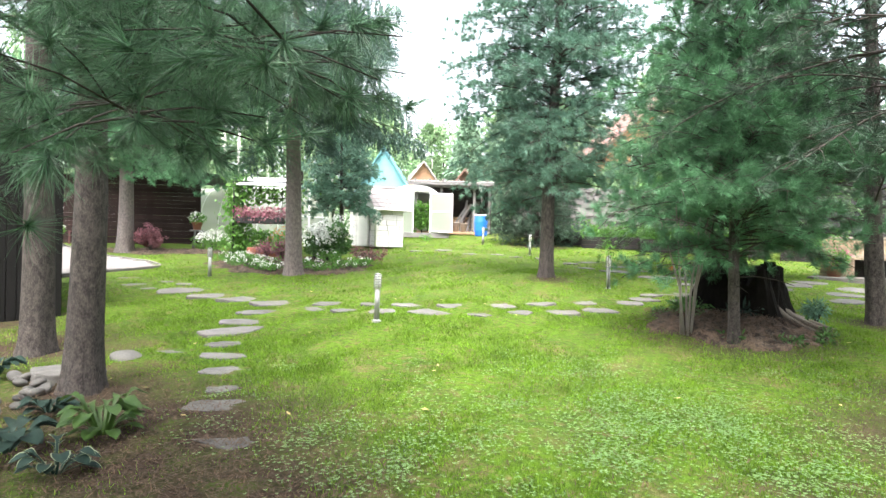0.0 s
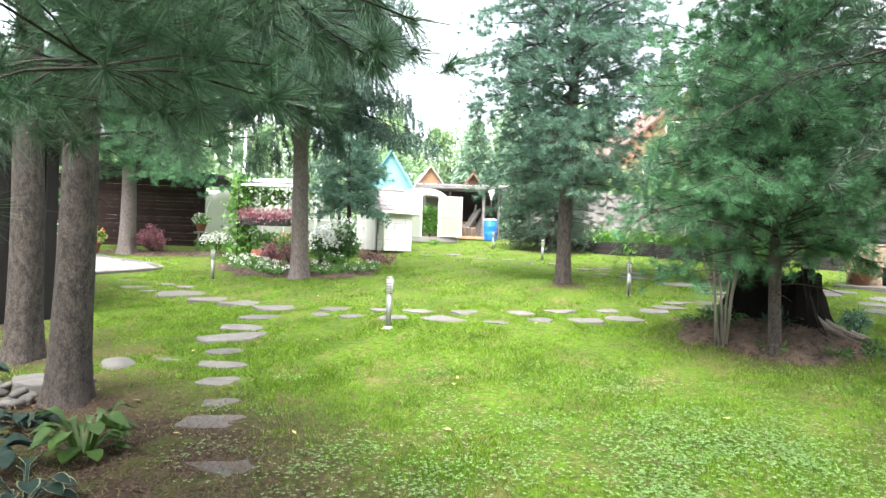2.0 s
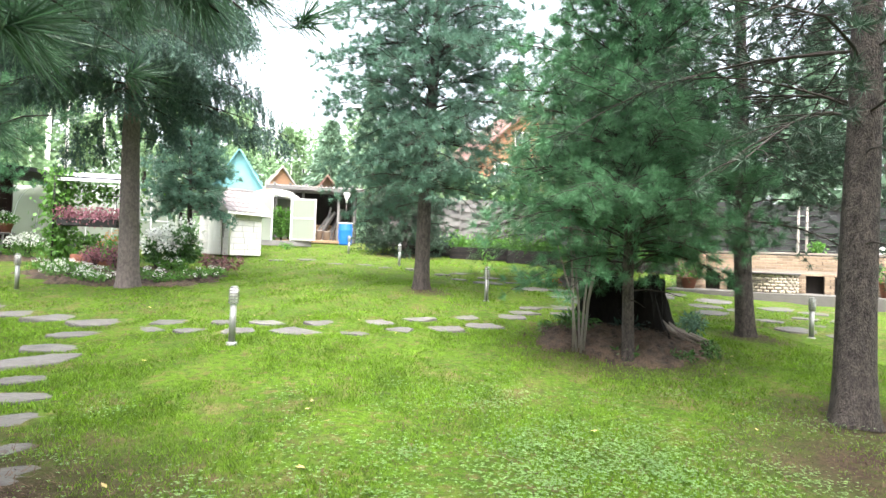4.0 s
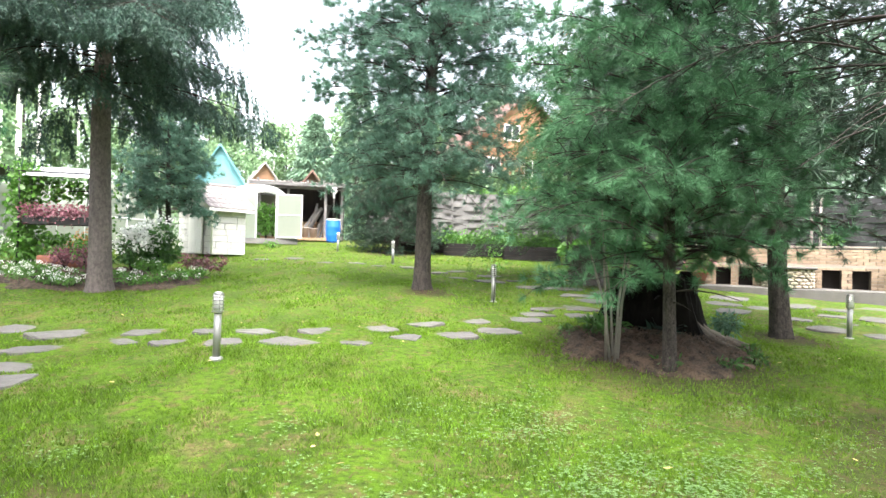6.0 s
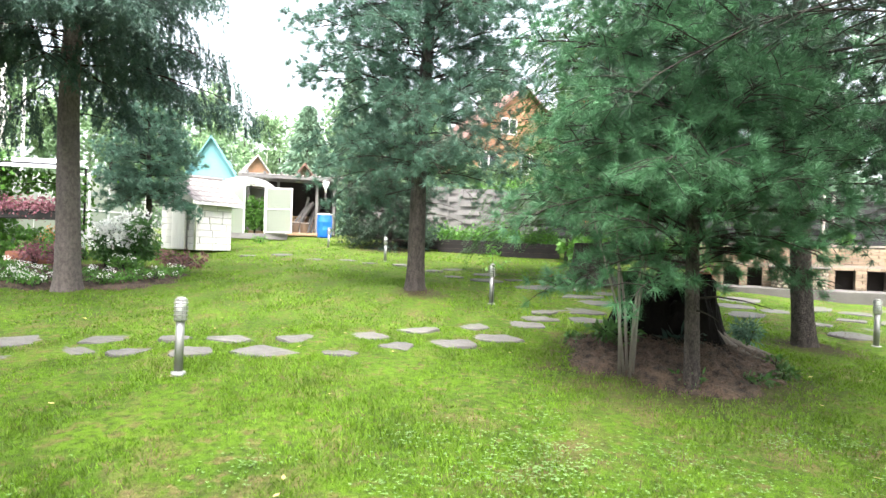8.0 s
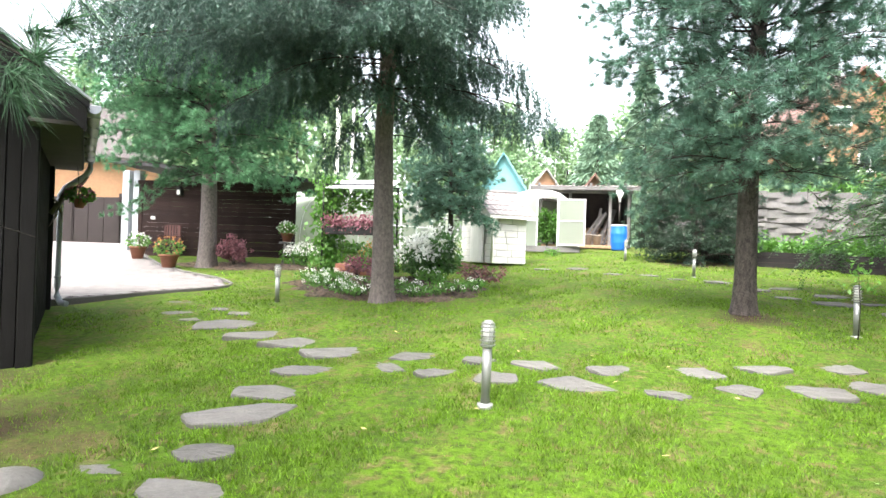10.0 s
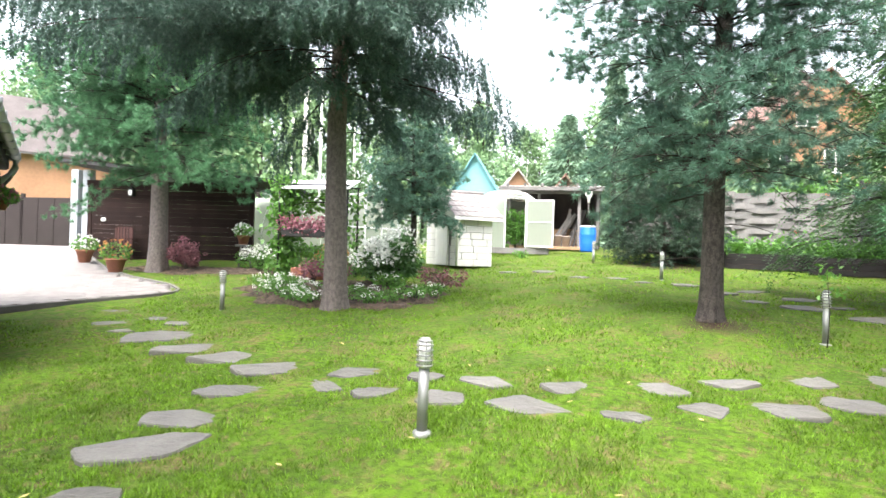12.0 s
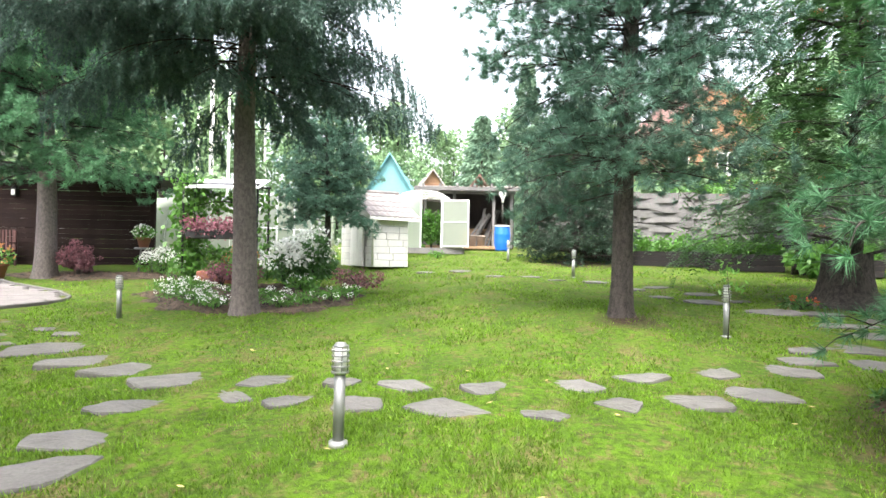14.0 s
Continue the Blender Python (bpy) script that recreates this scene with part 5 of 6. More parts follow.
part("coping", box((LB / 2, 0.12, 1.09), (LB + 0.06, 0.34, 0.05), 0, 0.008), M_BRICKJ, bb)
drum = thing("fire_pit", (9.85 + 2.35 * math.cos(radians(-37)) - 0.62 * math.sin(radians(37)), 16.95 + 2.35 * math.sin(radians(-37)) - 0.62 * math.cos(radians(37)), 0.85), "round fire pit of pale field stones with slab rim", "fire pit")
part("core", lathe([(0.53, 0), (0.53, 0.46)], 24), M_BRICKJ, drum)
for j in range(6):
    for k in range(20):
        a = (k + 0.5 * (j % 2)) * math.tau / 20
        s = part("stone", box((0, 0, 0), (rb.uniform(0.1, 0.155), 0.08, rb.uniform(0.058, 0.072)), 0, 0.018), M_CREAM, drum)
        s.matrix_basis = pose(0.53 * math.cos(a), 0.53 * math.sin(a), 0.05 + j * 0.077, rb.uniform(-5, 5), rb.uniform(-8, 8), math.degrees(a) + 90)
part("rim", lathe([(0.5, 0.46), (0.62, 0.47), (0.63, 0.5), (0.6, 0.52), (0.3, 0.52)], 24), M_CONC, drum, "concrete rim slab")


def local(ob_, x, y, z):
    return ob_.matrix_world @ Vector((x, y, z))


bpy.context.view_layer.update()
for lx, ly, rad, h, lb, sd in ((4.75, -0.75, 0.2, 0.38, "terracotta urn with red flowers before the brick bench", 5), (0.35, -0.6, 0.22, 0.3, "terracotta pot with red flowers beside the brick bench", 6)):
    w = local(bb, lx, ly, 0.08)
    potted(w.x, w.y, w.z, rad, h, lb, sd, M_PINKFL, spread=1.7)
w = local(bb, 3.35, 0.12, 1.115)
bush("pot_plant", w.x, w.y, (0.2, 0.2, 0.14), "small green plant on the brick wall", "plant", M_LEAF, 61, 240, (0.1, 0.06), z=w.z)
w = local(bb, 4.75, 0.12, 1.115)
o = solid("garden_ornament", lathe([(0.06, 0), (0.08, 0.04), (0.05, 0.1), (0.06, 0.16), (0.02, 0.2)], 12), M_WHITE, "small white ornament on the brick wall", "ornament")
o.location = w
for lx in (2.95, 3.15):
    w = local(bb, lx, 0.5, 0)
    o = solid("pole", tube([(0, 0, 0), (0, 0, 2.4)], [0.035, 0.03], 10), M_STEM, "pale wooden pole before the dark fence", "pole", group="poles behind the bench")
    o.location = (w.x, w.y, lawn_z(w.x, w.y) - 0.02)

# ---------------------------------------------------------------- burnt stump on its mound
mound("soil_mound", 4.15, 9.15, 1.35, 1.15, 0.16, "low mound of brown needle-strewn soil round a stump", 5, category="soil mound")
stump = thing("tree_stump", (4.5, 9.75, lawn_z(4.5, 9.75) + 0.02), "large hollow charred black tree stump with roots", "stump")
bm = bmesh.new()
n = 44
rs = random.Random(12)
jag = [rs.uniform(0.75, 1.05) for _ in range(n)]
outer, inner = [], []
levels = [0, 0.12, 0.3, 0.55, 0.8, 1.0]
for j, f in enumerate(levels):
    ro, ri = [], []
    for k in range(n):
        a = k * math.tau / n
        flare = 0.56 + 0.26 * (1 - f) ** 2.2
        wob = 1 + 0.10 * math.sin(4 * a + 1) + 0.06 * math.sin(9 * a + 3 * f) + 0.03 * rs.uniform(-1, 1)
        gap = 0.75 if abs(((a - 4.3 + math.pi) % math.tau) - math.pi) < 0.3 else 1.0
        hh = 0.92 * f * (jag[k] if f > 0.6 else 1) * gap
        ro.append(bm.verts.new((flare * wob * math.cos(a) * 1.05, flare * wob * math.sin(a) * 0.9, hh)))
        ri.append(bm.verts.new((flare * wob * 0.72 * math.cos(a), flare * wob * 0.62 * math.sin(a), hh)))
    outer.append(ro)
    inner.append(ri)
for j in range(len(levels) - 1):
    for k in range(n):
        q = (k + 1) % n
        bm.faces.new((outer[j][k], outer[j][q], outer[j + 1][q], outer[j + 1][k]))
        bm.faces.new((inner[j][q], inner[j][k], inner[j + 1][k], inner[j + 1][q]))
for k in range(n):
    q = (k + 1) % n
    bm.faces.new((outer[-1][k], outer[-1][q], inner[-1][q], inner[-1][k]))
part("shell", bm, M_STUMP, stump)
for a, L in ((-0.6, 0.75), (-0.35, 0.9), (-0.9, 0.6), (0.1, 0.8), (-2.6, 0.5), (3.0, 0.5)):
    pts = [(0.5 * math.cos(a), 0.45 * math.sin(a), 0.28), (0.75 * math.cos(a), 0.7 * math.sin(a), 0.1), ((0.5 + L * 0.7) * math.cos(a + 0.1), (0.5 + L * 0.7) * math.sin(a + 0.1), 0.02 - 0.04 * L), ((0.5 + L) * math.cos(a + 0.2), (0.5 + L) * math.sin(a + 0.2), -0.02 - 0.08 * L)]
    part("root", tube(pts, [0.07, 0.055, 0.035, 0.015], 8), M_ROOT, stump, "weathered grey root")
bush("juniper_sprig", 5.75, 9.85, (0.22, 0.2, 0.2), "small blue-green juniper beside the stump", "shrub", M_PINE, 51, 500, (0.1, 0.02))
bush("hosta", 4.35, 9.1, (0.22, 0.18, 0.1), "small pale-edged plant before the stump", "plant", M_HOSTA_B, 52, 60, (0.2, 0.06), z=lawn_z(4.35, 9.1) + 0.14)
bush("fern", 3.65, 9.55, (0.3, 0.25, 0.12), "low green fern on the soil mound", "plant", M_LEAF_D, 53, 300, (0.14, 0.04), z=lawn_z(3.35, 9.5) + 0.1)
stems = thing("multi_stem_shrub", (3.28, 8.53, lawn_z(3.28, 8.53) + 0.05), "slender pale multi-stemmed shrub beside a young pine", "shrub")
for k, (dx, dy, tx, ty) in enumerate([(-0.03, 0, -0.28, 0.1), (0.02, 0.03, -0.05, 0.2), (0.05, -0.02, 0.18, 0.05), (-0.06, 0.04, -0.12, -0.1), (0.0, -0.05, 0.06, -0.12), (0.08, 0.05, 0.3, 0.2)]):
    part("stem", tube([(dx, dy, -0.05), (dx + tx * 0.25, dy + ty * 0.25, 0.6), (dx + tx, dy + ty, 1.35), (dx + tx * 1.5, dy + ty * 1.5, 1.9)], [0.017, 0.014, 0.01, 0.005], 7), M_STEM, stems)
rr_ = np.random.default_rng(81)
P, V = ball_points(26, (-0.05, 0.05, 1.35), (0.5, 0.45, 0.4), rr_, 0.4)
part("needles", mesh_tris("needles", needle_tris(P, V + np.array([0, 0, 0.3]), 60, 0.13, 0.005, (10, 75), rr_)), M_PINE_Y, stems)

# ---------------------------------------------------------------- near left: hostas, field stones
def hosta(x, y, size, n, mat, label, seed, edge=None, wide=0.2, stalk=0.18, tall=(0.35, 0.9)):
    r = random.Random(seed)
    root = thing("hosta", (x, y, lawn_z(x, y)), label, "hosta")
    for k in range(n):
        a = k * 2.4 + r.uniform(-0.3, 0.3)
        L = size * r.uniform(0.75, 1.1)
        up = r.uniform(*tall)
        bm = bmesh.new()
        rows2 = []
        cuts = 9
        for c in range(cuts + 1):
            u = c / cuts
            rad_ = L * (0.15 + 0.85 * u)
            zz_ = L * (up * math.sin(min(1, u * 1.25) * math.pi * 0.62) * 0.75) - 0.12 * L * u * u
            wd2 = wide * L * math.sin(math.pi * min(1, max(0.02, (u - stalk) / (1 - stalk)))) ** 0.75 if u > stalk else 0.01
            wd2 = max(wd2, 0.008 if c < cuts else 0.001)
            row = [bm.verts.new((rad_ * math.cos(a) - s * wd2 * math.sin(a), rad_ * math.sin(a) + s * wd2 * math.cos(a), zz_ + abs(s) * wd2 * 0.35 + 0.02)) for s in (-1, -0.86, 0, 0.86, 1)]
            rows2.append(row)
        for p0, p1 in zip(rows2, rows2[1:]):
            for q in range(4):
                f = bm.faces.new((p0[q], p0[q + 1], p1[q + 1], p1[q]))
                f.smooth = True
                f.material_index = 1 if edge and q in (0, 3) else 0
        lf = part("leaf", bm, mat, root)
        if edge:
            lf.data.materials.append(edge)
    return root


hosta(-2.47, 4.62, 0.33, 42, M_HOSTA, "fresh green hosta under a pine", 1, wide=0.16, stalk=0.4, tall=(0.3, 1.3))
hosta(-2.36, 3.9, 0.25, 19, M_HOSTA_B, "small hosta with cream-edged grey-green leaves", 2, M_HOSTA_W, 0.21, 0.42, (0.2, 1.0))
hosta(-2.95, 4.25, 0.32, 20, M_HOSTA_B, "dark blue-green broad-leaved hosta", 3, wide=0.26, stalk=0.3)
hosta(-3.2, 5.1, 0.24, 22, M_HOSTA_B, "narrow blue-green hosta tuft by the trunk", 4)
hosta(-2.75, 3.55, 0.2, 16, M_LEAF, "low green plant at the path", 5)
hosta(-4.5, 6.2, 0.3, 14, M_HOSTA_B, "dark leafy plant between the trunks", 6)
r = random.Random(44)
for k in range(46):
    x, y = -4.05 + r.uniform(-0.45, 0.45), 5.4 + r.uniform(-0.6, 0.7)
    s = r.uniform(0.04, 0.085)
    bm = bmesh.new()
    bmesh.ops.create_icosphere(bm, subdivisions=2, radius=s)
    for v in bm.verts:
        v.co *= 1 + 0.13 * noise.noise(v.co * 9 + Vector((k, 0, 0)))
    for f in bm.faces:
        f.smooth = True
    o = part("field_stone", bm, M_ROCK, None)
    o.matrix_world = pose(x, y, lawn_z(x, y) + s * 0.35 + (0.04 if k > 34 else 0), r.uniform(0, 30), r.uniform(0, 30), r.uniform(0, 360)) @ Matrix.Diagonal((1.2, 1, 0.62, 1))
    tagged(o, "rounded grey field stone heaped beside the trunk", "stone", "heap of field stones")
o = tagged(part("stone_slab", stone_mesh(0.7, 0.5, 5, 0.09), M_STONE, None), "flat grey stone slab between the pine trunks", "stone slab")
o.matrix_world = pose(-3.75, 6.2, lawn_z(-3.75, 6.2), 3, 2, 20)
for x, y in ((-3.6, 7.02),):
    bm = bmesh.new()
    bmesh.ops.create_icosphere(bm, subdivisions=3, radius=0.19)
    for v in bm.verts:
        v.co *= 1 + 0.25 * noise.noise(v.co * 5 + Vector((x, y, 0)))
        v.co.z *= 0.42
    for f in bm.faces:
        f.smooth = True
    o = tagged(part("boulder", bm, M_STONE, None), "low rounded grey boulder in the grass", "boulder")
    o.matrix_world = pose(x, y, lawn_z(x, y), 0, 0, 15)


# ---------------------------------------------------------------- rowan and old planted stump
def rowan(x, y, h, radius, n, seed):
    r = np.random.default_rng(seed)
    root = thing("rowan_tree", (x, y, lawn_z(x, y) - 0.02), "rowan tree with feathery leaves and orange-red berries", "rowan tree")
    part("trunk", tube([(0, 0, 0), (0.05, 0, 1.2), (0.0, 0.1, 2.6), (0.1, 0, h * 0.8)], [0.13, 0.1, 0.08, 0.03], 12), M_BARK, root)
    tips, dirs = [], []
    for k in range(34):
        az = k * 2.4
        zz_ = 0.9 + (h - 1.6) * (k / 34) ** 0.9
        L = radius * (1 - 0.55 * (k / 34)) * r.uniform(0.75, 1.1)
        pts = limb_path((0, 0, zz_), az, L, 0.4, 0.42, 8, r)
        part("limb", tube(pts, np.linspace(0.035, 0.006, 8), 6), M_BARK, root)
        for m in range(n // 34):
            f = r.uniform(0.2, 1)
            i = min(int(f * 7), 6)
            tips.append(pts[i] + (pts[i + 1] - pts[i]) * (f * 7 - i) + r.normal(scale=0.24, size=3))
            dirs.append(unit(pts[i + 1] - pts[i] + r.normal(scale=0.7, size=3) * np.array([1, 1, 0.4]) * np.linalg.norm(pts[i + 1] - pts[i])))
    T, D = np.array(tips), np.array(dirs)
    quads = []
    side = unit(np.cross(D, np.array([0, 0, 1.0])))
    size = r.uniform(1.2, 1.7, (len(T), 1))
    for j in range(7):
        u = 0.03 + 0.032 * j
        base = T + D * u * size + np.array([0, 0, -1.0]) * (u * 1.6) ** 2 * size
        for s in (-1, 1):
            d = unit(side * s + D * 0.55 + np.array([0, 0, -0.28]))
            L = 0.075 * (1 - 0.05 * abs(j - 3)) * size
            w = unit(np.cross(d, np.cross(d, D) + 1e-6)) * 0.013 * size
            quads.append(np.stack([base, base + d * L * 0.45 + w, base + d * L, base + d * L * 0.45 - w], 1))
    part("crown", mesh_quads("crown", np.concatenate(quads)), M_ROWAN, root)
    pts = []
    for k in range(26):
        c = T[r.integers(len(T))] + np.array([0, 0, 0.05])
        p, v = ball_points(26, c, (0.07, 0.07, 0.03), r, 0.3)
        pts.append(leaf_quads(p, v, 0.022, 0.022, r, 0))
    part("berries", mesh_quads("berries", np.concatenate(pts)), M_BERRY, root)["kind"] = "stuff"
    return root


rowan(6.7, 16.0, 6.8, 3.3, 4600, 91)
rowan(8.7, 21.9, 5.6, 2.4, 1000, 92)
old = thing("planted_stump", (6.75, 16.3, lawn_z(6.75, 16.3) - 0.02), "wide old tree stump with flared roots in needle litter", "stump")
bm = bmesh.new()
rings = []
for z, q in ((0, 0.85), (0.1, 0.62), (0.3, 0.48), (0.6, 0.42), (0.95, 0.4)):
    rings.append([bm.verts.new((q * (1 + 0.14 * math.sin(5 * a) * (1 - z)) * math.cos(a), q * (1 + 0.1 * math.sin(4 * a + 1) * (1 - z)) * math.sin(a), z)) for a in [k * math.tau / 28 for k in range(28)]])
for a, b in zip(rings, rings[1:]):
    for k in range(28):
        bm.faces.new((a[k], a[(k + 1) % 28], b[(k + 1) % 28], b[k])).smooth = True
bm.faces.new(rings[-1])
part("body", bm, M_BARK, old)
bush("fallen_sprig", 5.6, 15.6, (0.35, 0.25, 0.1), "low rowan sprig with red berries in the grass", "plant", M_LEAF_D, 93, 160, (0.12, 0.04), flowers=(M_BERRY, 6, 0.04))
bush("broadleaf_plant", 8.9, 20.8, (0.7, 0.5, 0.4), "broad-leaved green plant by the raised beds", "plant", M_LEAF, 94, 420, (0.28, 0.17))
for k, (x, y) in enumerate([(10.4, 27.0), (12.2, 25.6), (14.3, 24.2), (8.3, 28.2)]):
    bush("leafy_shrub", x, y, (1.4, 1.0, 1.5), "tall bright green leafy shrub behind the fence", "shrub", M_LEAF, 120 + k, 2600, (0.2, 0.13), group="shrubs behind the fence")


# ---------------------------------------------------------------- distance: woods, houses, gate, car
def far_tree(x, y, h, rad, mat, seed, birch=False):
    r = np.random.default_rng(seed)
    z = lawn_z(x, y)
    root = thing("birch_tree" if birch else "woodland_tree", (x, y, z), "tall birch with white trunk at the wood's edge" if birch else "leafy green tree at the wood's edge", "tree", "trees of the far wood")
    part("trunk", tube([(0, 0, 0), (0.1, 0, h * 0.4), (0, 0.1, h * 0.75), (0, 0, h * 0.97)], [0.17, 0.13, 0.09, 0.02], 8), M_BIRCH if birch else M_BARK, root)
    q = []
    lo = 0.25 if birch else 0.05
    for k in range(36):
        u = r.uniform(lo, 1)
        a = r.uniform(0, math.tau)
        rr = rad * (1.15 - 0.75 * abs(2 * (u - lo) / (1 - lo) - 0.75)) * r.uniform(0.15, 1)
        c = (rr * math.cos(a), rr * math.sin(a), h * u)
        s = rad * r.uniform(0.25, 0.5)
        p, v = ball_points(60, c, (s, s, s * 0.9), r, 0.3)
        q.append(leaf_quads(p, v, 0.46, 0.28, r, 0.4))
    part("crown", mesh_quads("crown", np.concatenate(q)), mat, root)
    return root


def far_spruce(x, y, h, rad, seed):
    r = np.random.default_rng(seed)
    root = thing("far_spruce", (x, y, lawn_z(x, y)), "spruce in the distance with needles paled for haze", "spruce tree", "spruces of the far wood")
    part("trunk", tube([(0, 0, 0), (0, 0, h * 0.98)], [0.22, 0.02], 8), M_BARK, root)
    n = 7000
    u = r.uniform(0.06, 1, n) ** 0.8
    lay = np.sin(u * 60) * 0.18 + 0.82
    a = r.uniform(0, math.tau, n)
    rr = rad * (1.03 - u) * lay * r.uniform(0.35, 1, n) ** 0.5
    p = np.stack([rr * np.cos(a), rr * np.sin(a), h * u - 0.25 * rr], 1)
    d = np.stack([np.cos(a), np.sin(a), np.full(n, -0.5)], 1)
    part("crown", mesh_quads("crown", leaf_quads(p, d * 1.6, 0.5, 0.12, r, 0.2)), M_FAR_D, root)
    return root


rt = random.Random(6)
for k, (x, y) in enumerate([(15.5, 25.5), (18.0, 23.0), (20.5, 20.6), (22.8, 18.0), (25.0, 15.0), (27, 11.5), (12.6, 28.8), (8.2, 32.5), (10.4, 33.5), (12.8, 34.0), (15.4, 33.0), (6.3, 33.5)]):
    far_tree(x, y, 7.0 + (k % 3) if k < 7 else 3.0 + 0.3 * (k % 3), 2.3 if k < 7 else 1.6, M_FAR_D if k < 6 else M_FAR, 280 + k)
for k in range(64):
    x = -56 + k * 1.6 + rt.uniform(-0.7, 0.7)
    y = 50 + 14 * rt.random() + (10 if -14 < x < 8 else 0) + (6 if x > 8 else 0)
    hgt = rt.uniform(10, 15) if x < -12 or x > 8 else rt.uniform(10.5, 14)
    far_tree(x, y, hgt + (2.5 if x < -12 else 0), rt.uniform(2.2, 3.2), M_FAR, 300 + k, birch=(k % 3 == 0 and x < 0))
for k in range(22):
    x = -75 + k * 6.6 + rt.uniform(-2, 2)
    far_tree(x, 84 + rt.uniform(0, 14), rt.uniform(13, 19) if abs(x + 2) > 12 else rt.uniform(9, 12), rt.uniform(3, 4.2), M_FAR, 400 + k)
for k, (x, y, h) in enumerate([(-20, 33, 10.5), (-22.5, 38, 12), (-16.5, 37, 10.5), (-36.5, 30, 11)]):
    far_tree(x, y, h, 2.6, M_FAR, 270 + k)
far_spruce(3.6, 47, 12.5, 3.0, 1)
far_spruce(0.6, 46, 8.6, 3.6, 2)
far_spruce(16, 52, 16, 3.4, 3)
far_spruce(21, 40, 15, 3.3, 4)
far_spruce(-30, 46, 17, 3.6, 5)
far_spruce(26, 30, 13, 3.0, 6)
far_spruce(-23, 41, 15, 3.2, 7)
for x, y, q in ((-16.6, 43.5, 0.17), (-15.9, 44.5, 0.11), (-18.6, 46, 0.1)):
    o = solid("birch", tube([(0, 0, 0), (0.05, 0, 6), (0, 0.1, 13)], [q, q * 0.9, q * 0.6], 10), M_BIRCH, "slender bright white birch trunk behind the greenhouse", "birch", group="white birch trunks")
    o.location = (x, y, lawn_z(x, y) - 0.05)


def gable_house(x, y, w, d, eave, ridge, rz, wall, roof, label, windows=(), gable=None):
    z = lawn_z(x, y) - 0.1
    h = thing("house", (x, y, z), label, "house", rz=rz)
    part("wall", box((0, 0, eave / 2), (w, d, eave)), wall, h)
    for yy in (-d / 2, d / 2):
        g = bmesh.new()
        pts = [(-w / 2, yy, eave), (w / 2, yy, eave), (0, yy, ridge)]
        g.faces.new([g.verts.new(p) for p in (pts if yy < 0 else pts[::-1])])
        part("gable", g, gable or wall, h)
    k = (ridge - eave) / (w / 2)
    part("roof", roof_slab(bmesh.new(), -w / 2 - 0.5, eave - 0.5 * k + 0.1, 0, ridge + 0.1, -d / 2 - 0.5, d / 2 + 0.5, 0.14), roof, h)
    part("roof", roof_slab(bmesh.new(), 0, ridge + 0.1, w / 2 + 0.5, eave - 0.5 * k + 0.1, -d / 2 - 0.5, d / 2 + 0.5, 0.14), roof, h)
    for wx, wz, ww, wh in windows:
        win = part("window", box((wx, -d / 2 - 0.03, wz), (ww, 0.06, wh), 0, 0.01), M_WHITE, h)
        part("pane", box((wx - ww * 0.23, -d / 2 - 0.065, wz), (ww * 0.38, 0.02, wh * 0.82)), M_GLASSD, win)
        part("pane", box((wx + ww * 0.23, -d / 2 - 0.065, wz), (ww * 0.38, 0.02, wh * 0.82)), M_GLASSD, win)
    return h


gable_house(-6.8, 60, 5.2, 8, 3.4, 7.6, 0, M_TEAL, M_TEAL, "house with steep teal metal gable and roof beyond the sheds")
gable_house(-4.2, 64, 3.4, 6, 4.6, 6.9, 12, M_ORANGEW, M_SLATE, "small orange timber gable house far off")
gable_house(0.4, 44, 1.7, 3, 3.2, 4.3, 0, M_REDROOF, M_REDROOF, "red-brown little gable roof behind the woodshed")
gable_house(13.8, 46, 9.5, 8, 6.0, 10.2, 8, M_ORANGEW, M_REDROOF, "two-storey orange timber house behind the trees", windows=((-2.4, 5.2, 1.3, 1.4), (0.6, 5.2, 1.3, 1.4), (-1.0, 7.6, 1.2, 1.1)))
gable_house(-31, 36.5, 8, 9, 4.9, 8.2, -45, M_ORANGEW, M_FARTILE, "orange house with grey tiled roof behind the gate")
gate = thing("metal_gate", (-22.6, 25.4, 1.32), "dark brown sheet metal gate at the drive", "gate")
for k in range(9):
    part("panel", box((0.38 + k * 0.72, 0, 1.0), (0.7, 0.04, 1.95), 0, 0.008), M_GATE, gate)
for k in range(4):
    part("post", box((k * 2.18, 0.04, 1.05), (0.12, 0.12, 2.15), 0, 0.008), M_GATE, gate)
part("rail", box((3.2, 0.05, 1.9), (6.6, 0.05, 0.06), 0, 0.006), M_GATE, gate)
for dx in (0.0, 0.42):
    o = solid("white_pillar", box((0, 0, 1.35), (0.26, 0.26, 2.7), 0, 0.01), M_GALV, "pale metal carport pillar", "pillar", group="carport pillars")
    o.location = (-14.85 - dx, 22.2, patio_z(-15.2, 22.2) - 0.02)
car = thing("car", (-15.35, 24.9, patio_z(-15.35, 24.9) - 0.02), "white hatchback car parked at the gate", "car", rz=100)
bm = bmesh.new()
prof = [(-1.95, 0.35), (-2.0, 0.6), (-1.85, 0.82), (-1.0, 0.95), (-0.45, 1.42), (0.9, 1.45), (1.75, 1.0), (1.95, 0.85), (1.98, 0.4), (1.9, 0.3)]
a = [bm.verts.new((x, -0.82 + (0.12 if z > 1 else 0), z)) for x, z in prof]
b = [bm.verts.new((x, 0.82 - (0.12 if z > 1 else 0), z)) for x, z in prof]
bm.faces.new(a); bm.faces.new(b[::-1])
for i in range(len(prof)):
    j = (i + 1) % len(prof)
    bm.faces.new((a[j], a[i], b[i], b[j]))
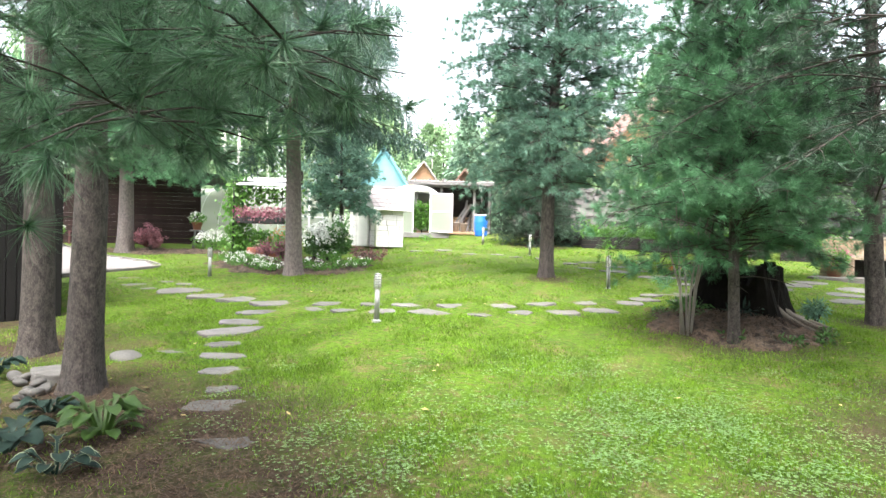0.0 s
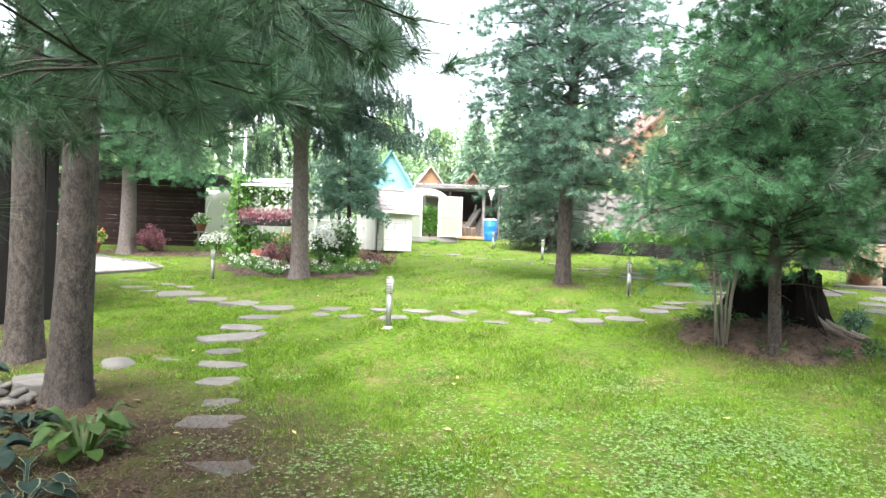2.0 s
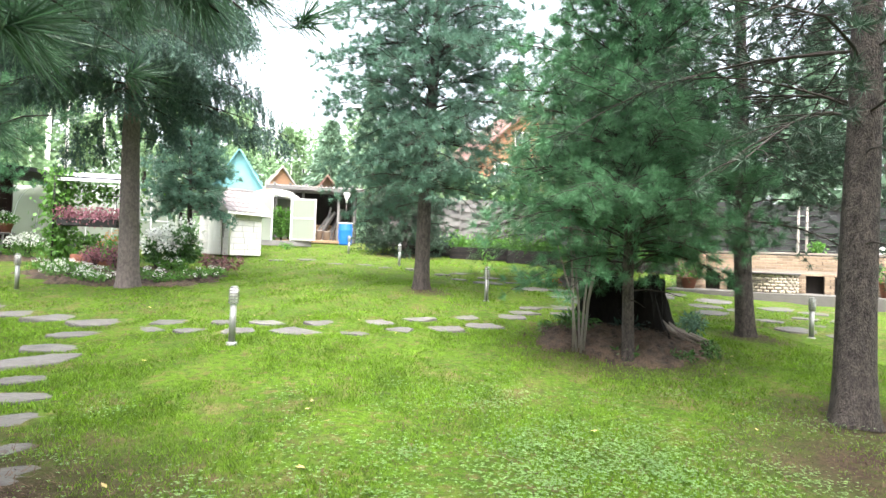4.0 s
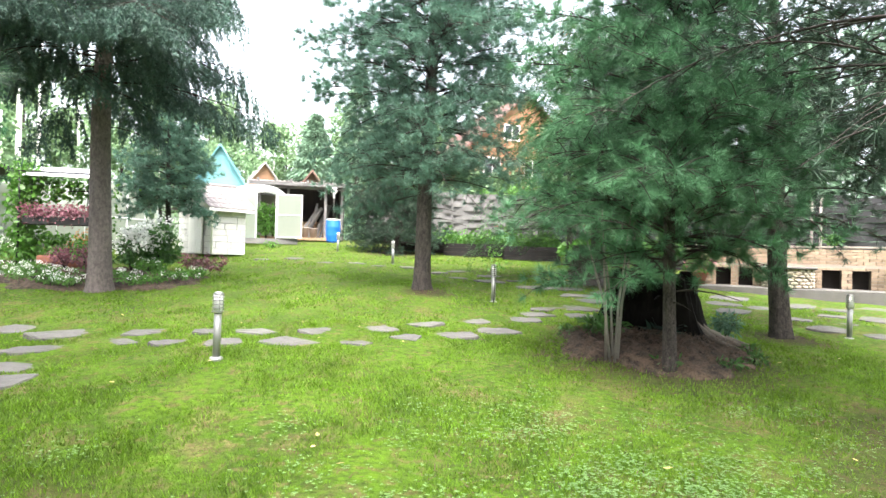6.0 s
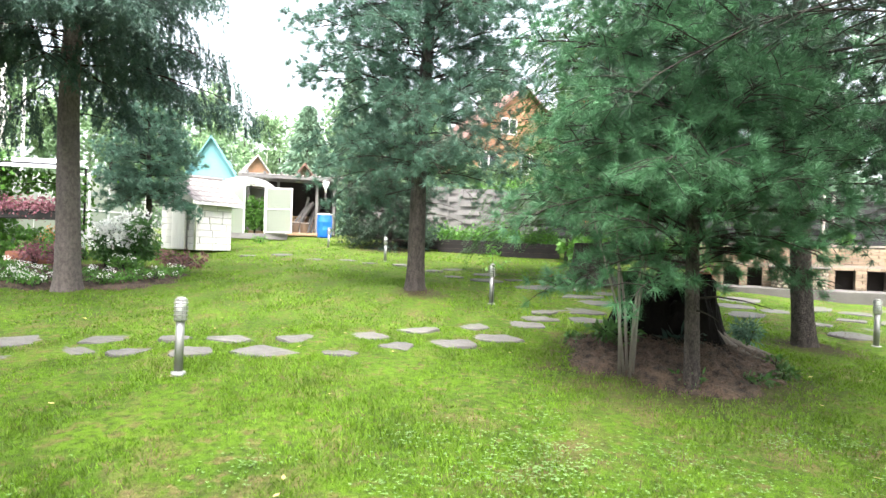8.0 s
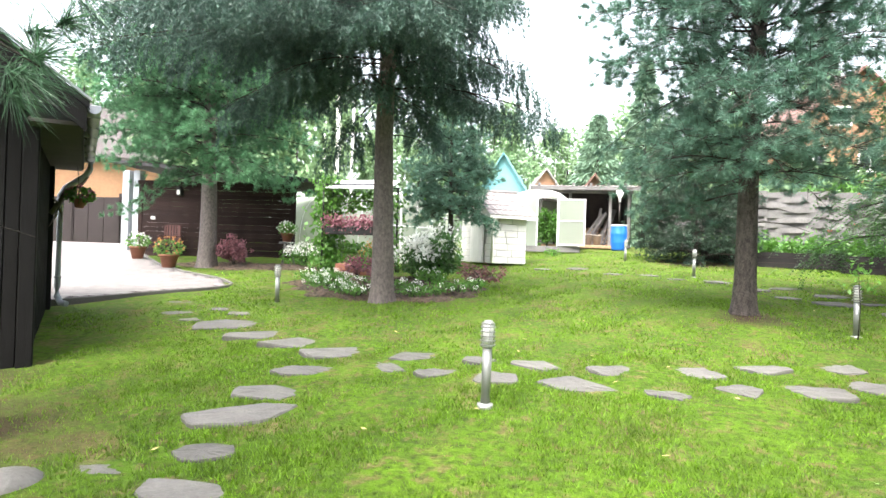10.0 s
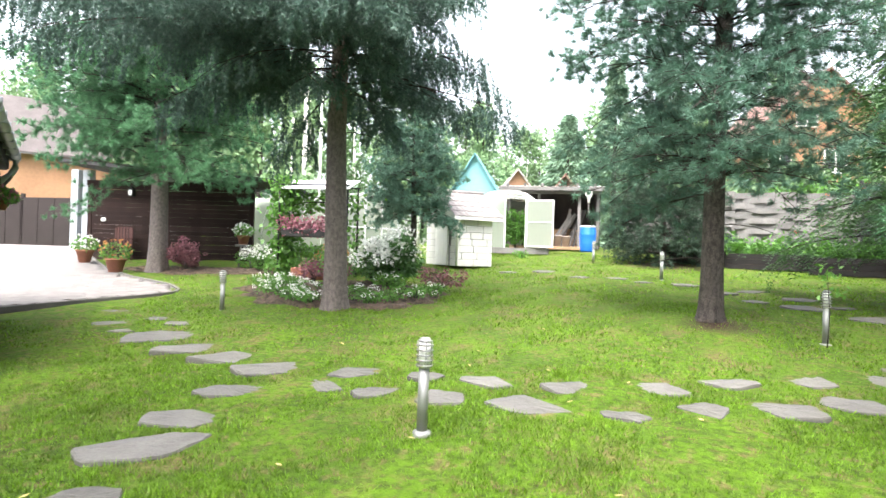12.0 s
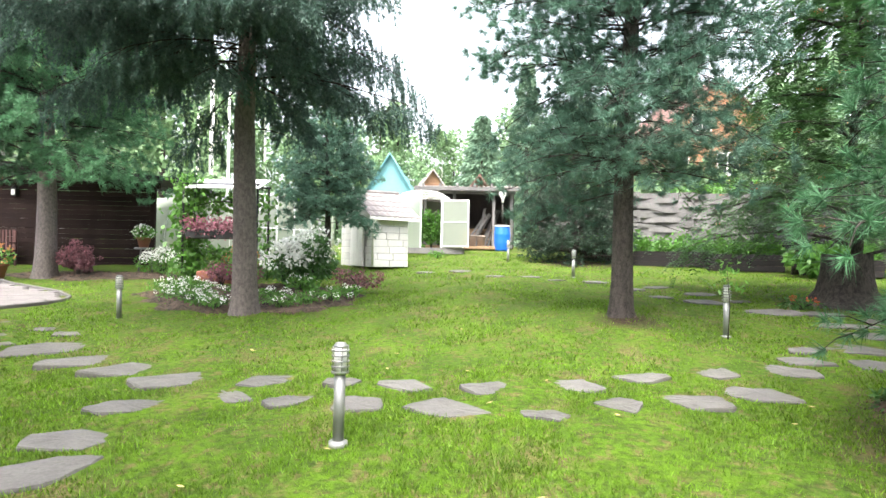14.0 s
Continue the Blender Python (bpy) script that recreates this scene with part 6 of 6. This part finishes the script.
bmesh.ops.bevel(bm, geom=bm.edges[:], offset=0.06, segments=2, affect="EDGES")
part("body", bm, M_CARW, car)
part("windscreen", roof_slab(bmesh.new(), -0.97, 1.0, -0.5, 1.4, -0.6, 0.6, 0.02), M_GLASSD, car)
for x in (-1.25, 1.25):
    for s in (-1, 1):
        wh = part("wheel", lathe([(0.2, -0.1), (0.31, -0.09), (0.32, 0), (0.31, 0.09), (0.2, 0.1)], 20), M_BLACK, car, place=pose(x, s * 0.75, 0.32, 90))
        part("rim", lathe([(0.19, -0.105), (0.19, 0.105)], 16), M_GALV, wh)
for s in (-1, 1):
    part("headlight", box((-1.9, s * 0.58, 0.72), (0.14, 0.32, 0.16), 0, 0.03), M_LAMP, car)

# plain hedge and trees that close the garden behind the walk; the pines are unseen, added to shade the near lawn
for k, (x, y) in enumerate([(-3.9, -1.0), (-0.6, -2.6), (2.6, -2.2), (6.2, 0.2)]):
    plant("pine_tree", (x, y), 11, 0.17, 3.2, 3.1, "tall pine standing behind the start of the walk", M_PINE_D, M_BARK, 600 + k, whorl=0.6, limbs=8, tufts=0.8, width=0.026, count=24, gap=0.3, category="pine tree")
for k in range(12):
    x, y = -13 + k * 2.6, -6.5 - 1.5 * math.sin(k)
    bush("boundary_shrub", x, y, (1.7, 1.2, 1.8), "tall green boundary shrub behind the start", "shrub", M_LEAF_D, 500 + k, 900, (0.35, 0.25), group="boundary shrubs")
for k, (x, y) in enumerate([(12.5, 2.0), (14.5, 6.5), (10.5, -2.5), (-10.5, 1.5), (-12.0, -2.5)]):
    far_tree(x, y, 8 + k % 3, 2.2, M_FAR_D, 520 + k)


# tomato plants inside the greenhouse, seen through the doorway
for k, (x, y) in enumerate([(-1.5, 27.0), (-1.9, 26.7), (-1.3, 28.2), (-2.3, 27.5), (-1.0, 27.4)]):
    bush("tomato_plant", x, y, (0.26, 0.3, 0.85), "tall tomato plant inside the greenhouse", "plant", M_LEAF, 540 + k, 700, (0.14, 0.08), group="tomato plants")
bush("raspberry_cane", -1.15, 24.9, (0.25, 0.2, 0.12), "low weed before the greenhouse sill", "plant", M_LEAF, 546, 120, (0.1, 0.05))

# a thin sapling staked beside a bollard light
sap = thing("sapling", (3.2, 12.75, lawn_z(3.2, 12.75)), "thin leafy sapling staked beside a bollard light", "sapling")
part("stem", tube([(0, 0, -0.03), (0.02, 0, 0.4), (-0.02, 0.01, 0.95)], [0.009, 0.007, 0.004], 6), M_TWIG, sap)
rs_ = np.random.default_rng(88)
P = np.stack([rs_.normal(scale=0.1, size=46), rs_.normal(scale=0.07, size=46), rs_.uniform(0.62, 1.0, 46)], 1)
part("leaves", mesh_quads("leaves", leaf_quads(P, rs_.normal(size=P.shape), 0.09, 0.05, rs_, 0.2)), M_LEAF, sap)["kind"] = "stuff"

# small weeds at the mound's rim
for k in range(9):
    a = 2.2 + k * 0.55
    x, y = 4.15 + 1.25 * math.cos(a), 9.15 + 1.05 * math.sin(a)
    if x < 3.3:
        continue
    bush("weed", x, y, (0.14, 0.12, 0.07), "small green weed at the rim of the mound", "plant", M_LEAF_D, 560 + k, 90, (0.09, 0.035), group="weeds on the mound")

# fallen twigs and cone scales strewn over the mound and the bare soil
rd_ = np.random.default_rng(70)
bits = []
for cx, cy, q, cnt in ((4.15, 9.15, 1.4, 9000), (-2.2, 4.6, 1.5, 4500), (-1.4, 3.7, 1.2, 3600), (-0.6, 3.2, 1.2, 1500), (1.4, 4.2, 2.2, 1800), (4.2, 4.7, 1.6, 1800), (-3.2, 5.6, 1.1, 2500), (2.1, 13.4, 0.5, 200), (6.9, 10.0, 0.6, 250)):
    p = rd_.normal(size=(cnt, 2)) * q * 0.5
    p = p[np.hypot(p[:, 0], p[:, 1]) < q]
    x, y = cx + p[:, 0], cy + p[:, 1]
    h = lawn_zs(x, y) + rd_.uniform(0.008, 0.034, len(x))
    if cx > 4 and cy > 9:
        h = h + 0.16 * np.clip(1 - (np.hypot(p[:, 0] / 1.35, p[:, 1] / 1.15)) ** 2.2, 0, 1) + 0.045
    b0 = np.stack([x, y, h], 1)
    a = rd_.uniform(0, math.tau, len(x))
    d = np.stack([np.cos(a), np.sin(a), rd_.uniform(-0.05, 0.6, len(x))], 1) * rd_.uniform(0.02, 0.085, (len(x), 1))
    s = np.stack([-np.sin(a), np.cos(a), np.zeros(len(x))], 1) * 0.0045
    bits.append(np.stack([b0 - s, b0 + s, b0 + d], 1))
tagged(part("litter", mesh_tris("litter", np.concatenate(bits)), M_LITTER, None), "brown fallen needles and twigs on bare soil", "litter", kind="stuff")


# ---------------------------------------------------------------- grass
def free_of_things(x, y):
    ok = np.ones(len(x), bool)
    for sx, sy, w, d, a in STONES:
        u, v = (x - sx) * math.cos(a) + (y - sy) * math.sin(a), (y - sy) * math.cos(a) - (x - sx) * math.sin(a)
        ok &= (u / (w * 0.5)) ** 2 + (v / (d * 0.5)) ** 2 > 1
    for cx, cy, rx, ry in ((-4.2, 16.2, 2.1, 1.7), (4.15, 9.15, 1.05, 0.85), (-9.3, 19.5, 2.2, 0.9)):
        ok &= ((x - cx) / rx) ** 2 + ((y - cy) / ry) ** 2 > 1
    ok &= ~((x < -7.4) & (y > 12.5) & (y < 17.5) & (x < -7.4 - 0.9 * np.maximum(0, y - 16)))
    # inside the barn
    u = (x + 5.76) * 0.72 + (y - 9.49) * 0.694
    ok &= ~((u < 0.03) & (-(x + 5.76) * 0.694 + (y - 9.49) * 0.72 > -0.05) & (y < 13.5))
    return ok


def grass_patch(n, x0, x1, y0, y1, height, width, seed, keep_bare=0.12):
    r = np.random.default_rng(seed)
    x, y = r.uniform(x0, x1, n), r.uniform(y0, y1, n)
    ok = free_of_things(x, y)
    for cx, cy, q in BARE:
        dd = np.hypot(x - cx, y - cy) / q
        ok &= (dd > 0.95) | (r.uniform(0, 1, n) < keep_bare + 0.6 * np.clip(dd - 0.3, 0, 1))
    # thin and thick stretches
    thick = 0.55 + 0.45 * np.sin(x * 1.7 + 1.1 * np.sin(y * 1.3)) * np.sin(y * 1.9 + 0.8 * np.sin(x * 1.1))
    ok &= r.uniform(0, 1, n) < 0.6 + 0.4 * thick
    # small tufts and thin spots
    tuft = np.sin(x * 19 + 2.3 * np.sin(y * 13)) * np.sin(y * 17 + 2.1 * np.sin(x * 11)) + 0.6 * np.sin(x * 7.3 + 1.9 * np.sin(y * 5.1)) * np.sin(y * 8.1 + x * 3.3)
    ok &= r.uniform(0, 1, n) < 0.66 + 0.42 * tuft
    x, y, thick = x[ok], y[ok], thick[ok] + 0.6 * tuft[ok]
    m = len(x)
    base = np.stack([x, y, lawn_zs(x, y) - 0.005], 1)
    a = r.uniform(0, math.tau, m)
    lean = r.uniform(0.2, 1.1, m)
    h = height * r.uniform(0.5, 1.2, m) * np.maximum(0.45, 0.75 + 0.3 * thick)
    tip = base + np.stack([np.cos(a) * lean * h, np.sin(a) * lean * h, h], 1)
    s = np.stack([-np.sin(a + r.normal(scale=0.7, size=m)), np.cos(a), np.zeros(m)], 1) * (width * r.uniform(0.6, 1.2, m))[:, None]
    return np.stack([base - s, base + s, tip], 1)


blades = np.concatenate([
    grass_patch(330000, -3.5, 5.0, 2.2, 6.5, 0.04, 0.0034, 1),
    grass_patch(330000, -6.0, 7.5, 6.5, 11.0, 0.042, 0.0045, 2),
    grass_patch(140000, -8.0, 10.0, 11.0, 17.0, 0.042, 0.007, 3),
    grass_patch(60000, -9.0, 11.0, 17.0, 27.0, 0.05, 0.012, 4)])
tagged(part("grass", mesh_tris("grass", blades), M_GRASS, None), "short green lawn grass blades growing from the soil", "grass", kind="stuff")


def clover(n, cx, cy, rad, seed):
    r = np.random.default_rng(seed)
    mid = r.normal(size=(max(8, n // 75), 2)) * rad * 0.55 + np.array([cx, cy])
    p = mid[r.integers(len(mid), size=n)] + r.normal(size=(n, 2)) * r.uniform(0.06, 0.3, (n, 1))
    ok = free_of_things(p[:, 0], p[:, 1])
    p = p[ok]
    z = lawn_zs(p[:, 0], p[:, 1]) + r.uniform(0.018, 0.036, len(p))
    c = np.stack([p[:, 0], p[:, 1], z], 1)
    q = []
    a0 = r.uniform(0, math.tau, len(p))
    for k in range(3):
        a = a0 + k * math.tau / 3
        d = np.stack([np.cos(a), np.sin(a), r.uniform(-0.1, 0.35, len(p))], 1)
        s = np.stack([-np.sin(a), np.cos(a), np.zeros(len(p))], 1)
        q.append(np.stack([c, c + d * 0.008 + s * 0.007, c + d * 0.0135, c + d * 0.008 - s * 0.007], 1))
    return np.concatenate(q)


cl = np.concatenate([clover(3600, 1.3, 4.7, 2.2, 1), clover(2400, 1.7, 5.6, 1.9, 2), clover(1700, 2.4, 3.6, 1.6, 3), clover(1500, -0.3, 4.6, 1.6, 4), clover(2000, 3.4, 5.2, 1.7, 5)])
tagged(part("clover", mesh_quads("clover", cl), M_CLOVER, None), "patch of pale green clover leaves in the lawn", "clover", kind="stuff")


# a few fallen yellow and pale leaves on the lawn
rv = np.random.default_rng(15)
fx, fy = rv.uniform(-3.5, 6.5, 70), rv.uniform(2.5, 15, 70)
c = np.stack([fx, fy, lawn_zs(fx, fy) + 0.03], 1)
a = rv.uniform(0, math.tau, 70)
d, s = np.stack([np.cos(a), np.sin(a), rv.uniform(-0.2, 0.3, 70)], 1) * 0.035, np.stack([-np.sin(a), np.cos(a), rv.uniform(-0.2, 0.2, 70)], 1) * 0.014
tagged(part("fallen_leaf", mesh_quads("fallen_leaf", np.stack([c - d, c + s, c + d, c - s], 1)), M_FALLEN, None), "yellow and pale fallen leaves scattered on the lawn", "leaf", kind="stuff")


# ---------------------------------------------------------------- patio pavers
pav_me = {}
rq = random.Random(2)
kept, rest = 0, bmesh.new()
for j in range(60):
    for i in range(56):
        x, y = -7.3 - i * 0.305, 12.7 + j * 0.205
        x += 0.15 * (j % 2)
        if not (inside(x - 0.16, y - 0.1, PATIO) and inside(x + 0.16, y + 0.1, PATIO) and inside(x - 0.16, y + 0.1, PATIO) and inside(x + 0.16, y - 0.1, PATIO)):
            continue
        if x > -11.2 and y < 18 and kept < 300:
            if "p" not in pav_me:
                me_ = bpy.data.meshes.new("paver")
                b_ = box((0, 0, 0), (0.298, 0.198, 0.05), 0, 0.006)
                b_.to_mesh(me_)
                b_.free()
                pav_me["p"] = me_
            part("paver", pav_me["p"], M_PAVER, patio, place=pose(x, y, patio_z(x, y) - 0.022 + rq.uniform(-0.002, 0.002), math.degrees(math.atan(0.055))))
            kept += 1
        else:
            vs = [rest.verts.new((x + dx * 0.149, y + dy * 0.099, patio_z(x, y + dy * 0.099) + 0.001)) for dx, dy in ((-1, -1), (1, -1), (1, 1), (-1, 1))]
            rest.faces.new(vs)
part("pavers", rest, M_PAVER, patio)["kind"] = "stuff"
